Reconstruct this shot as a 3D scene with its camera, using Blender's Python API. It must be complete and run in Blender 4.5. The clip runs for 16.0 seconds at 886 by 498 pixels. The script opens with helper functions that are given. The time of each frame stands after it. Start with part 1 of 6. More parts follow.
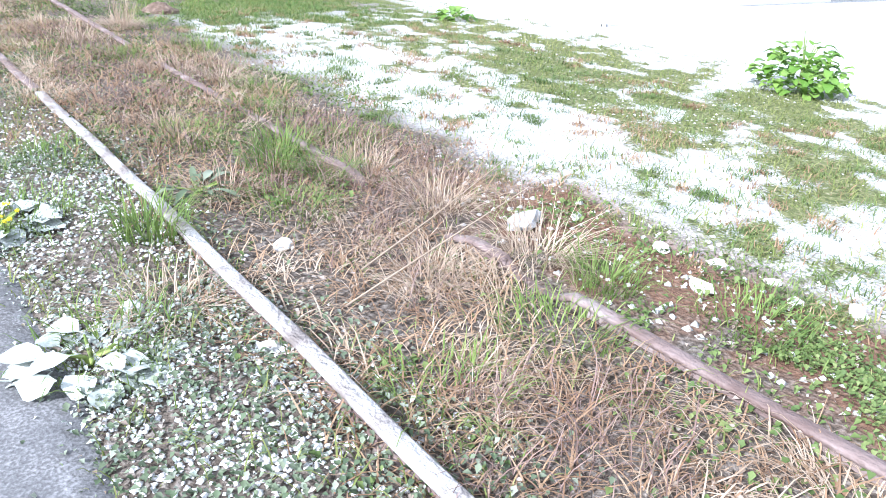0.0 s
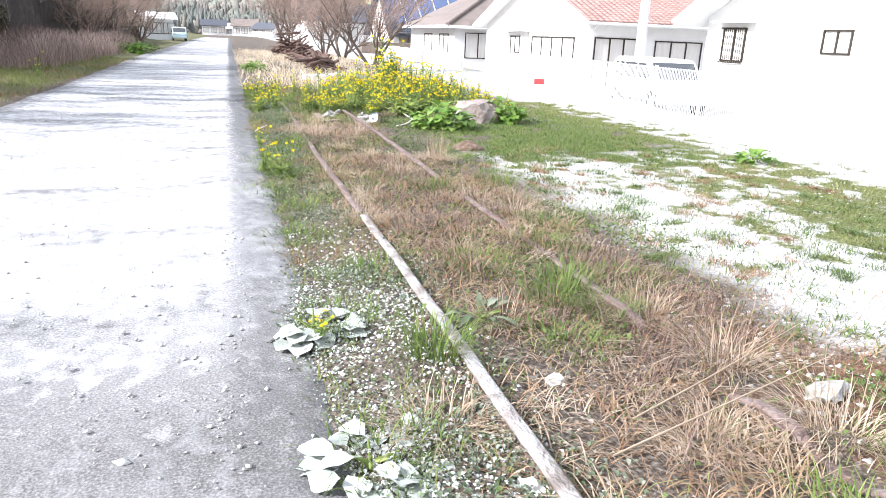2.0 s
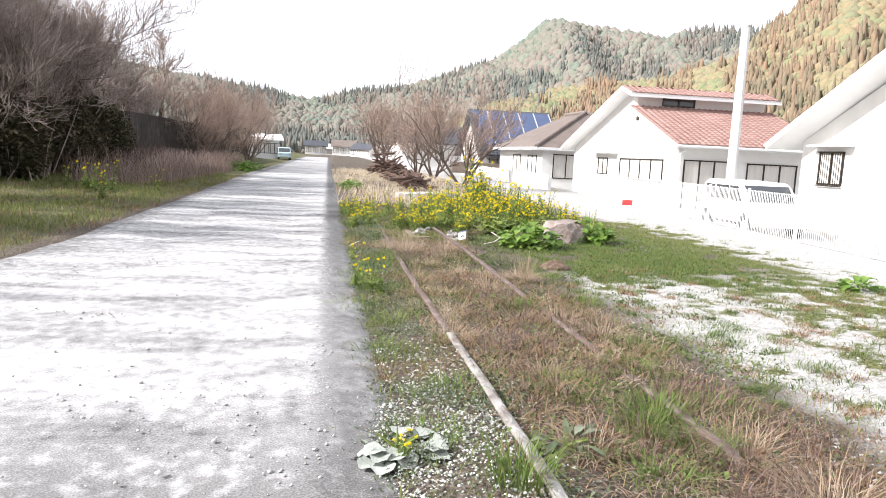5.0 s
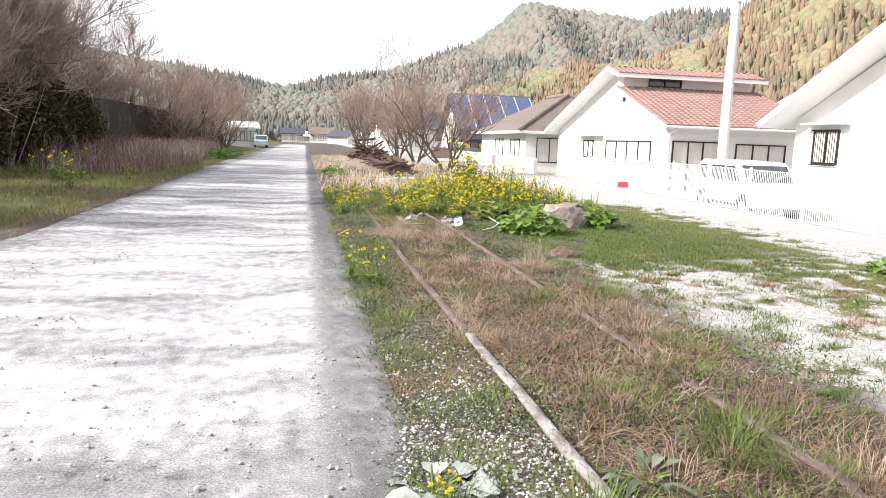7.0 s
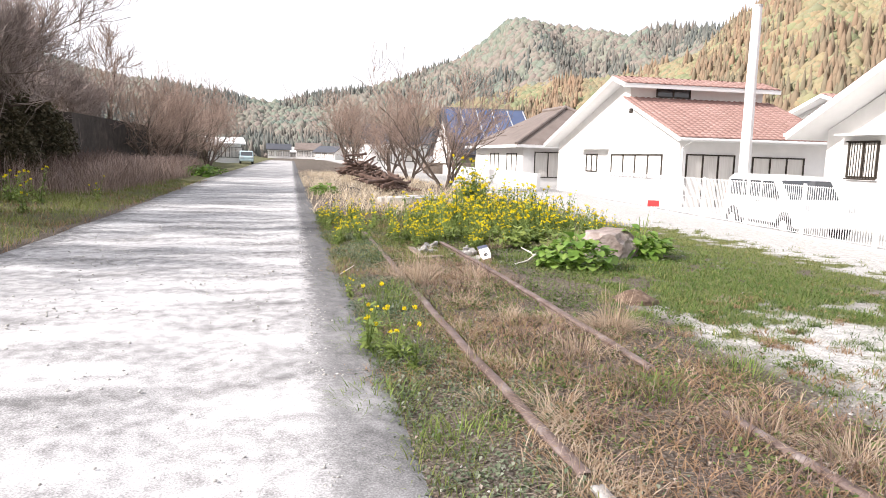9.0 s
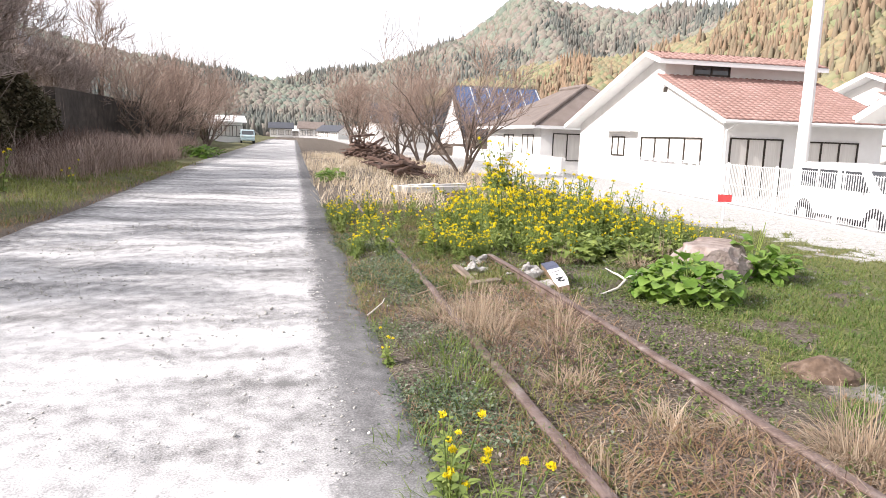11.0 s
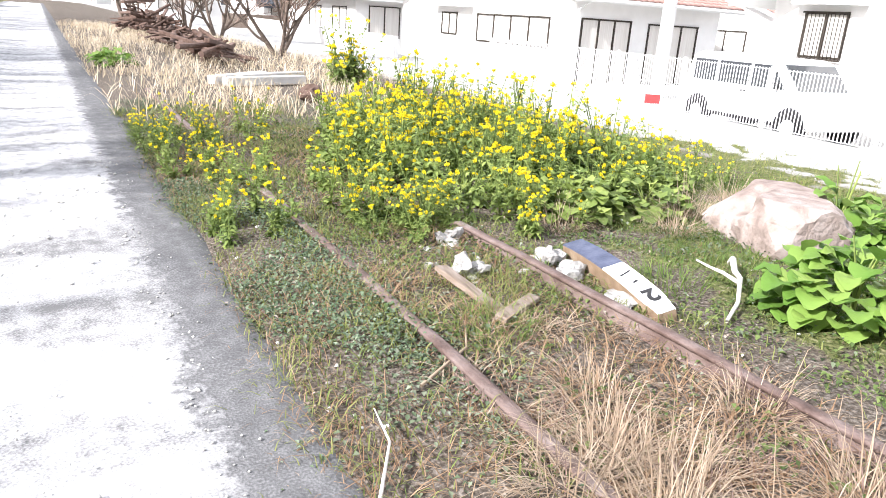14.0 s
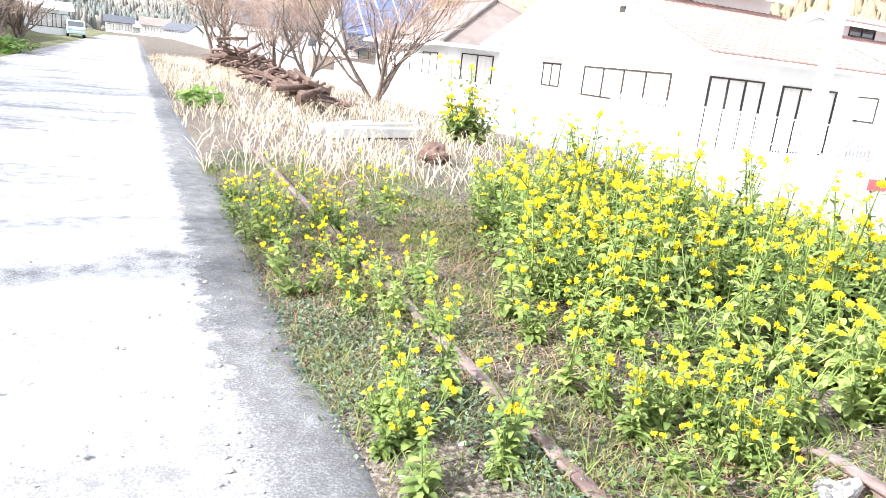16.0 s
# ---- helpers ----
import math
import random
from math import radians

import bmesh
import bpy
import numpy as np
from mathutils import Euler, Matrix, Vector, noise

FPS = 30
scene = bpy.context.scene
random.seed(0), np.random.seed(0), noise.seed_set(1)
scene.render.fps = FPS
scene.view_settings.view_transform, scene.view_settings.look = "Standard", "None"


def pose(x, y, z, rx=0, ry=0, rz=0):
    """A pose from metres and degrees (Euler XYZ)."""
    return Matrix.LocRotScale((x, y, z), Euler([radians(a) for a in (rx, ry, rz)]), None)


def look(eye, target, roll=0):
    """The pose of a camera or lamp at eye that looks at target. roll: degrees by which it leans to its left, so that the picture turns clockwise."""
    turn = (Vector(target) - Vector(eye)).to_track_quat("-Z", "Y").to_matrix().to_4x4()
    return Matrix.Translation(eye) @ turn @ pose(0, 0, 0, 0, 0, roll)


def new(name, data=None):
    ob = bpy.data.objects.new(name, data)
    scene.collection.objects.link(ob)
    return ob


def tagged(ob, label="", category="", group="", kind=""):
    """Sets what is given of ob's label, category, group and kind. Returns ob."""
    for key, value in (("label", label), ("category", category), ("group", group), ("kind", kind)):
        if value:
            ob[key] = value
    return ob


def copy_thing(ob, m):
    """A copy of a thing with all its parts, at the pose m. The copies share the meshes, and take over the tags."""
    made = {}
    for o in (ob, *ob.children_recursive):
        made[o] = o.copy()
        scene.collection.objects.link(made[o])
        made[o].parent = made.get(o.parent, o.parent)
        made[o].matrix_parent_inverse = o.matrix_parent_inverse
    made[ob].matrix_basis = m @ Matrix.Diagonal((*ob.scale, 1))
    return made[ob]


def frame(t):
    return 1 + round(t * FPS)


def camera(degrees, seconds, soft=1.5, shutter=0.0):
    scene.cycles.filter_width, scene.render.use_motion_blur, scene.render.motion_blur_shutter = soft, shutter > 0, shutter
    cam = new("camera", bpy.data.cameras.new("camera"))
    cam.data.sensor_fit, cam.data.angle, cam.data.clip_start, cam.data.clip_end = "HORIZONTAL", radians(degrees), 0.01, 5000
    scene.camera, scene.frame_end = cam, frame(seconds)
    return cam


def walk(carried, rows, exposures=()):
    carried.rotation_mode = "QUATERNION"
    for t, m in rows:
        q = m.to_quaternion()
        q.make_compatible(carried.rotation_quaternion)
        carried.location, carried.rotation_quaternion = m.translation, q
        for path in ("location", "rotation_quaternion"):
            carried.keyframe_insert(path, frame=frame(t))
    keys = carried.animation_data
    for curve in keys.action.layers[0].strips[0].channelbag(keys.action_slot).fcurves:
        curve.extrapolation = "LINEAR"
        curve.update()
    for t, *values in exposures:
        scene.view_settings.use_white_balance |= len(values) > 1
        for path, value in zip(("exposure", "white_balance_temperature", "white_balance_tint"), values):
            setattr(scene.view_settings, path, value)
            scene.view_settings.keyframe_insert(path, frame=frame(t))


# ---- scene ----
cam = camera(64.61, 16.0, soft=0.7)
ROWS = [
    (0.0, -0.94, -2.895, 1.427, 64.05, -4.25, -39.12),
    (0.5, -0.955, -2.889, 1.436, 67.43, -3.72, -30.47),
    (1.0, -0.963, -2.874, 1.445, 68.57, -3.22, -22.1),
    (1.5, -0.971, -2.88, 1.455, 71.19, -2.77, -18.42),
    (2.0, -0.969, -2.885, 1.474, 73.22, -2.25, -16.35),
    (2.5, -0.972, -2.893, 1.478, 75.48, -2.01, -14.48),
    (3.0, -0.97, -2.902, 1.498, 76.5, -2.48, -12.88),
    (3.5, -0.966, -2.917, 1.502, 77.97, -2.05, -12.59),
    (4.0, -0.96, -2.941, 1.514, 79.26, -1.99, -10.83),
    (4.5, -0.989, -2.922, 1.513, 80.98, -2.65, -10.97),
    (5.0, -0.998, -2.921, 1.516, 82.29, -2.61, -9.23),
    (7.3, -1.127, -1.856, 1.407, 81.21, -1.85, -11.12),
    (7.5, -1.106, -1.662, 1.414, 82.45, -1.73, -9.99),
    (7.7, -1.108, -1.456, 1.409, 84.0, -3.23, -10.58),
    (8.0, -1.138, -1.133, 1.382, 82.0, -0.71, -11.47),
    (8.2, -1.153, -0.914, 1.356, 84.04, -1.72, -12.31),
    (10.3, -1.236, 1.674, 1.479, 79.16, 0.11, -13.26),
    (10.5, -1.228, 1.933, 1.481, 80.83, -0.42, -14.51),
    (11.0, -1.227, 2.573, 1.459, 80.86, -1.91, -11.91),
    (11.5, -1.244, 3.242, 1.452, 77.97, -0.83, -16.27),
    (12.0, -1.335, 3.893, 1.428, 79.98, -1.28, -17.99),
    (12.5, -1.381, 4.516, 1.407, 78.04, -3.36, -16.9),
    (13.0, -1.401, 5.087, 1.469, 76.53, -4.82, -21.84),
    (13.5, -1.367, 5.699, 1.488, 73.92, -4.04, -24.42),
    (14.0, -1.414, 6.375, 1.464, 71.76, -3.51, -28.68),
    (14.5, -1.377, 7.052, 1.414, 70.18, -4.15, -31.39),
    (15.0, -1.339, 7.682, 1.367, 70.73, -6.8, -33.66),
    (15.5, -1.345, 8.255, 1.366, 72.8, -3.85, -28.2),
    (16.0, -1.335, 8.915, 1.376, 74.95, -5.9, -22.96),
]

EXPOSURES = [(0.0, 1.58, 5350, 13), (1.0, 1.52, 5600, 13), (2.0, 1.4, 5900, 13), (3.5, 1.22, 6150, 13), (5.0, 0.97, 6300, 13), (8.0, 0.9, 6450, 15), (10.5, 0.88, 6500, 16), (12.5, 0.97, 6400, 15), (13.5, 1.3, 6250, 14), (14.5, 1.54, 6050, 13), (16.0, 2.0, 6000, 12)]
walk(cam, [(t, pose(x, y, z, a, b, c)) for t, x, y, z, a, b, c in ROWS], EXPOSURES)

# ---- light ----
SUN_AZ, SUN_EL = 262.0, 34.0
world = bpy.data.worlds.new("sky_world")
scene.world = world
world.use_nodes = True
wn = world.node_tree.nodes
sky = wn.new("ShaderNodeTexSky")
sky.sky_type, sky.sun_disc = "NISHITA", False
sky.sun_elevation, sky.sun_rotation = radians(SUN_EL), radians(SUN_AZ)
sky.air_density, sky.dust_density, sky.ozone_density = 1.0, 4.0, 1.0
wn["Background"].inputs["Strength"].default_value = 0.15
haze = wn.new("ShaderNodeMix")
haze.data_type = "RGBA"
haze.inputs[0].default_value = 0.8
haze.inputs[7].default_value = (4.6, 4.65, 4.75, 1)
world.node_tree.links.new(sky.outputs[0], haze.inputs[6])
world.node_tree.links.new(haze.outputs[2], wn["Background"].inputs["Color"])
sun = new("sun", bpy.data.lights.new("sun", "SUN"))
sun.data.energy, sun.data.angle, sun.data.color = 4.2, radians(1.0), (1.0, 0.96, 0.91)
_a, _e = radians(SUN_AZ), radians(SUN_EL)
SUN_DIR = Vector((math.sin(_a) * math.cos(_e), math.cos(_a) * math.cos(_e), math.sin(_e)))
sun.matrix_world = look(SUN_DIR * 50, (0, 0, 0))

# ---- materials ----
DARKER = {"dry_grass": 0.72, "straw_grass": 0.7, "red_dry_weed": 0.75, "green_grass": 0.9, "ground_cover": 0.85, "dead_leaves": 0.8, "broad_leaf": 0.85, "rapeseed_leaf": 1.25, "rusty_rail": 0.58, "dusty_rail": 0.64, "pebble": 0.95, "boulder_stone": 0.82, "pale_dusty_leaf": 0.8, "old_timber": 0.5, "brown_tile": 0.9, "twigs": 1.25}


def mat(name, ramp, rough=0.8, scale=8.0, bump=0.0, bump_scale=60.0, island=0.0, metal=0.0, detail=6.0, translucent=0.0, obj_random=0.0, stretch=(1, 1, 1), spec=0.3):
    """A surface whose colour runs through ramp by noise at two scales, and from piece to piece."""
    ramp = [tuple(c * DARKER.get(name, 1.0) for c in col) for col in ramp]
    m = bpy.data.materials.new(name)
    m.use_nodes = True
    nt = m.node_tree
    n, lk = nt.nodes, nt.links.new
    b = n["Principled BSDF"]
    b.inputs["Roughness"].default_value, b.inputs["Metallic"].default_value = rough, metal
    b.inputs["Specular IOR Level"].default_value = spec
    geo, mp = n.new("ShaderNodeNewGeometry"), n.new("ShaderNodeMapping")
    mp.inputs["Scale"].default_value = stretch
    lk(geo.outputs["Position"], mp.inputs["Vector"])
    a = n.new("ShaderNodeTexNoise")
    a.inputs["Scale"].default_value, a.inputs["Detail"].default_value = scale, detail
    c = n.new("ShaderNodeTexNoise")
    c.inputs["Scale"].default_value, c.inputs["Detail"].default_value = scale * 0.13, 3.0
    lk(mp.outputs[0], a.inputs["Vector"]), lk(mp.outputs[0], c.inputs["Vector"])
    mix = n.new("ShaderNodeMix")
    mix.inputs[0].default_value = 0.4
    lk(a.outputs["Fac"], mix.inputs[2]), lk(c.outputs["Fac"], mix.inputs[3])
    value = mix.outputs[0]
    st = n.new("ShaderNodeMapRange")
    st.inputs[1].default_value, st.inputs[2].default_value = 0.3, 0.7
    lk(value, st.inputs[0])
    value = st.outputs[0]
    for w, out in ((island, geo.outputs["Random Per Island"]), (obj_random, None)):
        if w > 0:
            if out is None:
                out = n.new("ShaderNodeObjectInfo").outputs["Random"]
            x = n.new("ShaderNodeMix")
            x.inputs[0].default_value = w
            lk(value, x.inputs[2]), lk(out, x.inputs[3])
            value = x.outputs[0]
    cr = n.new("ShaderNodeValToRGB")
    els = cr.color_ramp.elements
    while len(els) < len(ramp):
        els.new(0.5)
    for i, col in enumerate(ramp):
        els[i].position, els[i].color = i / max(1, len(ramp) - 1), (*col, 1)
    lk(value, cr.inputs[0]), lk(cr.outputs[0], b.inputs["Base Color"])
    if bump:
        t = n.new("ShaderNodeTexNoise")
        t.inputs["Scale"].default_value, t.inputs["Detail"].default_value = bump_scale, 5.0
        lk(mp.outputs[0], t.inputs["Vector"])
        bp = n.new("ShaderNodeBump")
        bp.inputs["Strength"].default_value, bp.inputs["Distance"].default_value = bump, 0.02
        lk(t.outputs["Fac"], bp.inputs["Height"]), lk(bp.outputs[0], b.inputs["Normal"])
    if translucent:
        tr, ms = n.new("ShaderNodeBsdfTranslucent"), n.new("ShaderNodeMixShader")
        ms.inputs[0].default_value = translucent
        lk(cr.outputs[0], tr.inputs["Color"])
        lk(b.outputs[0], ms.inputs[1]), lk(tr.outputs[0], ms.inputs[2])
        lk(ms.outputs[0], n["Material Output"].inputs["Surface"])
    return m


def ground_material():
    """Bare soil, pale gravel and thin turf, in patches."""
    m = bpy.data.materials.new("ground_soil")
    m.use_nodes = True
    n, lk = m.node_tree.nodes, m.node_tree.links.new
    b = n["Principled BSDF"]
    b.inputs["Roughness"].default_value = 0.95
    b.inputs["Specular IOR Level"].default_value = 0.15
    geo = n.new("ShaderNodeNewGeometry")
    pos = geo.outputs["Position"]

    def noise_node(scale, detail=5.0):
        t = n.new("ShaderNodeTexNoise")
        t.inputs["Scale"].default_value, t.inputs["Detail"].default_value = scale, detail
        lk(pos, t.inputs["Vector"])
        return t.outputs["Fac"]

    def ramp(fac, cols):
        r = n.new("ShaderNodeValToRGB")
        els = r.color_ramp.elements
        while len(els) < len(cols):
            els.new(0.5)
        for i, (p, c) in enumerate(cols):
            els[i].position, els[i].color = p, (*c, 1)
        lk(fac, r.inputs[0])
        return r.outputs[0]

    def maprange(fac, lo, hi, to0=0.0, to1=1.0):
        r = n.new("ShaderNodeMapRange")
        for i, v in enumerate((lo, hi, to0, to1)):
            r.inputs[i + 1].default_value = v
        lk(fac, r.inputs[0])
        return r.outputs[0]

    def blend(fac, a, c):
        x = n.new("ShaderNodeMix")
        x.data_type = "RGBA"
        lk(fac, x.inputs[0]), lk(a, x.inputs[6]), lk(c, x.inputs[7])
        return x.outputs[2]

    def maths(op, a, c):
        x = n.new("ShaderNodeMath")
        x.operation = op
        for i, v in enumerate((a, c)):
            if isinstance(v, (int, float)):
                x.inputs[i].default_value = v
            else:
                lk(v, x.inputs[i])
        return x.outputs[0]

    sep = n.new("ShaderNodeSeparateXYZ")
    lk(pos, sep.inputs[0])
    X, Y = sep.outputs[0], sep.outputs[1]
    fine, mid, big = noise_node(45), noise_node(5), noise_node(0.9)
    soil = ramp(fine, [(0.28, (0.045, 0.036, 0.028)), (0.5, (0.105, 0.086, 0.068)), (0.75, (0.26, 0.23, 0.20))])
    red = ramp(fine, [(0.25, (0.085, 0.045, 0.028)), (0.55, (0.155, 0.09, 0.058)), (0.8, (0.24, 0.165, 0.12))])
    gravel = ramp(maths("ADD", maths("MULTIPLY", noise_node(70), 0.6), maths("MULTIPLY", noise_node(11), 0.4)), [(0.3, (0.16, 0.155, 0.14)), (0.44, (0.34, 0.335, 0.315)), (0.56, (0.48, 0.475, 0.455)), (0.7, (0.64, 0.635, 0.615))])
    turf = ramp(noise_node(24), [(0.25, (0.035, 0.042, 0.016)), (0.42, (0.085, 0.10, 0.034)), (0.58, (0.15, 0.155, 0.065)), (0.78, (0.30, 0.28, 0.18))])
    # the reddish bare earth beside the rail
    wob = maths("MULTIPLY", maths("SUBTRACT", mid, 0.5), 1.6)
    redmask = maths("MULTIPLY", maprange(maths("ADD", X, wob), 1.1, 1.5), maprange(maths("ADD", Y, wob), 0.2, -0.3))
    col = blend(redmask, soil, red)
    # gravel yard beyond the track
    edge = maths("ADD", X, maths("MULTIPLY", maths("SUBTRACT", big, 0.5), 1.2))
    gmask = maths("MULTIPLY", maprange(edge, 1.95, 2.35), maprange(maths("ADD", Y, wob), 7.0, 5.2))
    gfar = maprange(edge, 5.6, 6.4)
    col = blend(maths("MAXIMUM", gmask, gfar), col, gravel)
    # turf in the same patches as the grass that grows there
    cover = n.new("ShaderNodeAttribute")
    cover.attribute_name = "turf"
    left = maprange(X, -4.9, -5.6)
    patch = maths("MAXIMUM", cover.outputs["Fac"], maths("MULTIPLY", left, maths("ADD", mid, 0.1)))
    tmask = maprange(maths("ADD", patch, maths("MULTIPLY", maths("SUBTRACT", fine, 0.5), 1.6)), 0.30, 0.75)
    col = blend(tmask, col, turf)
    lk(col, b.inputs["Base Color"])
    bp = n.new("ShaderNodeBump")
    bp.inputs["Strength"].default_value, bp.inputs["Distance"].default_value = 0.8, 0.03
    lk(maths("ADD", fine, maths("MULTIPLY", mid, 2.0)), bp.inputs["Height"]), lk(bp.outputs[0], b.inputs["Normal"])
    return m


GROUND = ground_material()


def road_material():
    """Pale crushed stone: fine grain, tree-shade streaks coloured across it, grey dirt along the edges, dark patches of
    damp and tree shade.
    """
    m = bpy.data.materials.new("road_gravel")
    m.use_nodes = True
    n, lk = m.node_tree.nodes, m.node_tree.links.new
    b = n["Principled BSDF"]
    b.inputs["Roughness"].default_value, b.inputs["Specular IOR Level"].default_value = 0.95, 0.12
    pos = n.new("ShaderNodeNewGeometry").outputs["Position"]
    sep = n.new("ShaderNodeSeparateXYZ")
    lk(pos, sep.inputs[0])

    def noise_at(scale, stretch, detail=5.0):
        mp, t = n.new("ShaderNodeMapping"), n.new("ShaderNodeTexNoise")
        mp.inputs["Scale"].default_value = stretch
        t.inputs["Scale"].default_value, t.inputs["Detail"].default_value = scale, detail
        lk(pos, mp.inputs["Vector"]), lk(mp.outputs[0], t.inputs["Vector"])
        return t.outputs["Fac"]

    def calc(op, a, c):
        x = n.new("ShaderNodeMath")
        x.operation = op
        for i, v in enumerate((a, c)):
            if isinstance(v, (int, float)):
                x.inputs[i].default_value = v
            else:
                lk(v, x.inputs[i])
        return x.outputs[0]

    def span(v, lo, hi):
        x = n.new("ShaderNodeMapRange")
        x.inputs[1].default_value, x.inputs[2].default_value = lo, hi
        lk(v, x.inputs[0])
        return x.outputs[0]

    def cols(fac, items):
        r = n.new("ShaderNodeValToRGB")
        els = r.color_ramp.elements
        while len(els) < len(items):
            els.new(0.5)
        for e, (p, c) in zip(els, items):
            e.position, e.color = p, (*c, 1)
        lk(fac, r.inputs[0])
        return r.outputs[0]

    def over(fac, a, c):
        x = n.new("ShaderNodeMix")
        x.data_type = "RGBA"
        lk(fac, x.inputs[0]), lk(a, x.inputs[6]), lk(c, x.inputs[7])
        return x.outputs[2]

    X, Y = sep.outputs[0], sep.outputs[1]
    # band lightens and darkens the stone across the road: tree-shade streaks in colour
    grain, lump, band = noise_at(95, (1, 1, 1)), noise_at(9, (1, 0.8, 1)), noise_at(1.1, (0.5, 1.6, 1))
    mixv = calc("ADD", calc("MULTIPLY", grain, 0.30), calc("ADD", calc("MULTIPLY", lump, 0.28), calc("MULTIPLY", band, 0.42)))
    pale = cols(mixv, [(0.38, (0.15, 0.148, 0.146)), (0.46, (0.29, 0.288, 0.286)), (0.54, (0.45, 0.448, 0.445)), (0.63, (0.64, 0.637, 0.632))])
    grey = cols(calc("ADD", calc("MULTIPLY", grain, 0.6), calc("MULTIPLY", lump, 0.4)), [(0.3, (0.07, 0.069, 0.069)), (0.5, (0.12, 0.119, 0.119)), (0.7, (0.22, 0.218, 0.218))])
    ragged = calc("MULTIPLY", calc("SUBTRACT", calc("ADD", calc("MULTIPLY", lump, 0.6), calc("MULTIPLY", band, 0.4)), 0.5), 1.1)
    right = span(calc("ADD", X, calc("ADD", calc("MULTIPLY", ragged, 0.8), calc("MULTIPLY", calc("SUBTRACT", noise_at(30, (1, 1, 1)), 0.5), 0.16))), -1.08, -0.96)
    lefts = span(calc("ADD", X, ragged), -4.35, -4.85)
    # damp darkens the near end: wet soil plus tree shade put into the colour
    damp = calc("MULTIPLY", span(calc("ADD", Y, calc("MULTIPLY", ragged, 3.2)), 1.5, -0.2), calc("ADD", calc("MULTIPLY", span(calc("ADD", lump, calc("MULTIPLY", band, 0.9)), 0.8, 1.02), 0.55), 0.4))
    fac = calc("MULTIPLY", calc("MAXIMUM", right, calc("MULTIPLY", lefts, 0.8)), calc("ADD", calc("MULTIPLY", span(Y, 4.0, 8.5), 0.3), 0.68))
    damp_shade = cols(calc("ADD", calc("MULTIPLY", grain, 0.5), calc("MULTIPLY", lump, 0.5)), [(0.32, (0.05, 0.047, 0.044)), (0.5, (0.105, 0.10, 0.096)), (0.68, (0.27, 0.265, 0.26))])
    lk(over(damp, over(fac, pale, grey), damp_shade), b.inputs["Base Color"])
    bp = n.new("ShaderNodeBump")
    bp.inputs["Strength"].default_value, bp.inputs["Distance"].default_value = 0.3, 0.015
    lk(calc("ADD", grain, calc("MULTIPLY", lump, 1.0)), bp.inputs["Height"]), lk(bp.outputs[0], b.inputs["Normal"])
    return m


ROAD = road_material()
PEBBLE = mat("pebble", [(0.30, 0.29, 0.27), (0.45, 0.44, 0.41), (0.62, 0.61, 0.58)], 0.9, 30, 0.4, 90, island=0.6)
RUST = mat("rusty_rail", [(0.10, 0.062, 0.050), (0.20, 0.135, 0.115), (0.30, 0.225, 0.20), (0.50, 0.44, 0.41)], 0.6, 9.0, 0.6, 55.0, stretch=(1, 0.7, 1))
LICHEN = mat("dusty_rail", [(0.13, 0.10, 0.085), (0.34, 0.30, 0.27), (0.56, 0.54, 0.51), (0.74, 0.73, 0.70)], 0.9, 11.0, 0.9, 55.0, stretch=(1, 0.7, 1))
DRY = mat("dry_grass", [(0.13, 0.070, 0.040), (0.29, 0.175, 0.10), (0.46, 0.31, 0.185), (0.70, 0.56, 0.39)], 0.8, 4.0, island=0.42, translucent=0.25)
STRAW = mat("straw_grass", [(0.34, 0.235, 0.155), (0.55, 0.425, 0.30), (0.74, 0.64, 0.50)], 0.75, 4.0, island=0.5, translucent=0.25)
PALESTRAW = mat("pale_straw", [(0.40, 0.30, 0.19), (0.62, 0.52, 0.37), (0.80, 0.73, 0.60)], 0.75, 2.0, island=0.5, translucent=0.3)
REDDRY = mat("red_dry_weed", [(0.11, 0.07, 0.058), (0.21, 0.14, 0.115), (0.33, 0.24, 0.20)], 0.85, 3.0, island=0.7)
GREEN = mat("green_grass", [(0.06, 0.10, 0.02), (0.12, 0.19, 0.04), (0.21, 0.28, 0.07), (0.33, 0.36, 0.13)], 0.65, 2.0, island=0.6, translucent=0.35)
TURFGREEN = mat("turf_grass", [(0.07, 0.095, 0.025), (0.14, 0.17, 0.045), (0.23, 0.25, 0.08), (0.38, 0.36, 0.17)], 0.7, 1.6, island=0.45, translucent=0.35)
LAWN = mat("lush_grass", [(0.04, 0.085, 0.02), (0.08, 0.145, 0.03), (0.14, 0.21, 0.05), (0.23, 0.28, 0.09)], 0.65, 2.0, island=0.45, translucent=0.35)
WEEDGREEN = mat("olive_weed", [(0.035, 0.06, 0.018), (0.08, 0.125, 0.035), (0.15, 0.20, 0.06), (0.25, 0.28, 0.11)], 0.65, 2.5, island=0.5, translucent=0.3)
COVER = mat("ground_cover", [(0.055, 0.08, 0.045), (0.11, 0.15, 0.08), (0.20, 0.235, 0.15), (0.42, 0.44, 0.36)], 0.7, 2.5, island=0.6, translucent=0.25)
BLUECOVER = mat("blue_green_cover", [(0.045, 0.078, 0.042), (0.09, 0.14, 0.075), (0.17, 0.225, 0.14), (0.34, 0.38, 0.28)], 0.7, 2.5, island=0.6, translucent=0.25)
LITTER = mat("dead_leaves", [(0.10, 0.07, 0.05), (0.20, 0.15, 0.11), (0.32, 0.26, 0.20), (0.52, 0.46, 0.40)], 0.85, 3.0, island=0.75)
LEAF = mat("broad_leaf", [(0.07, 0.15, 0.025), (0.15, 0.28, 0.045), (0.25, 0.38, 0.08), (0.36, 0.46, 0.13)], 0.5, 4.0, 0.3, 40, island=0.55, translucent=0.35)
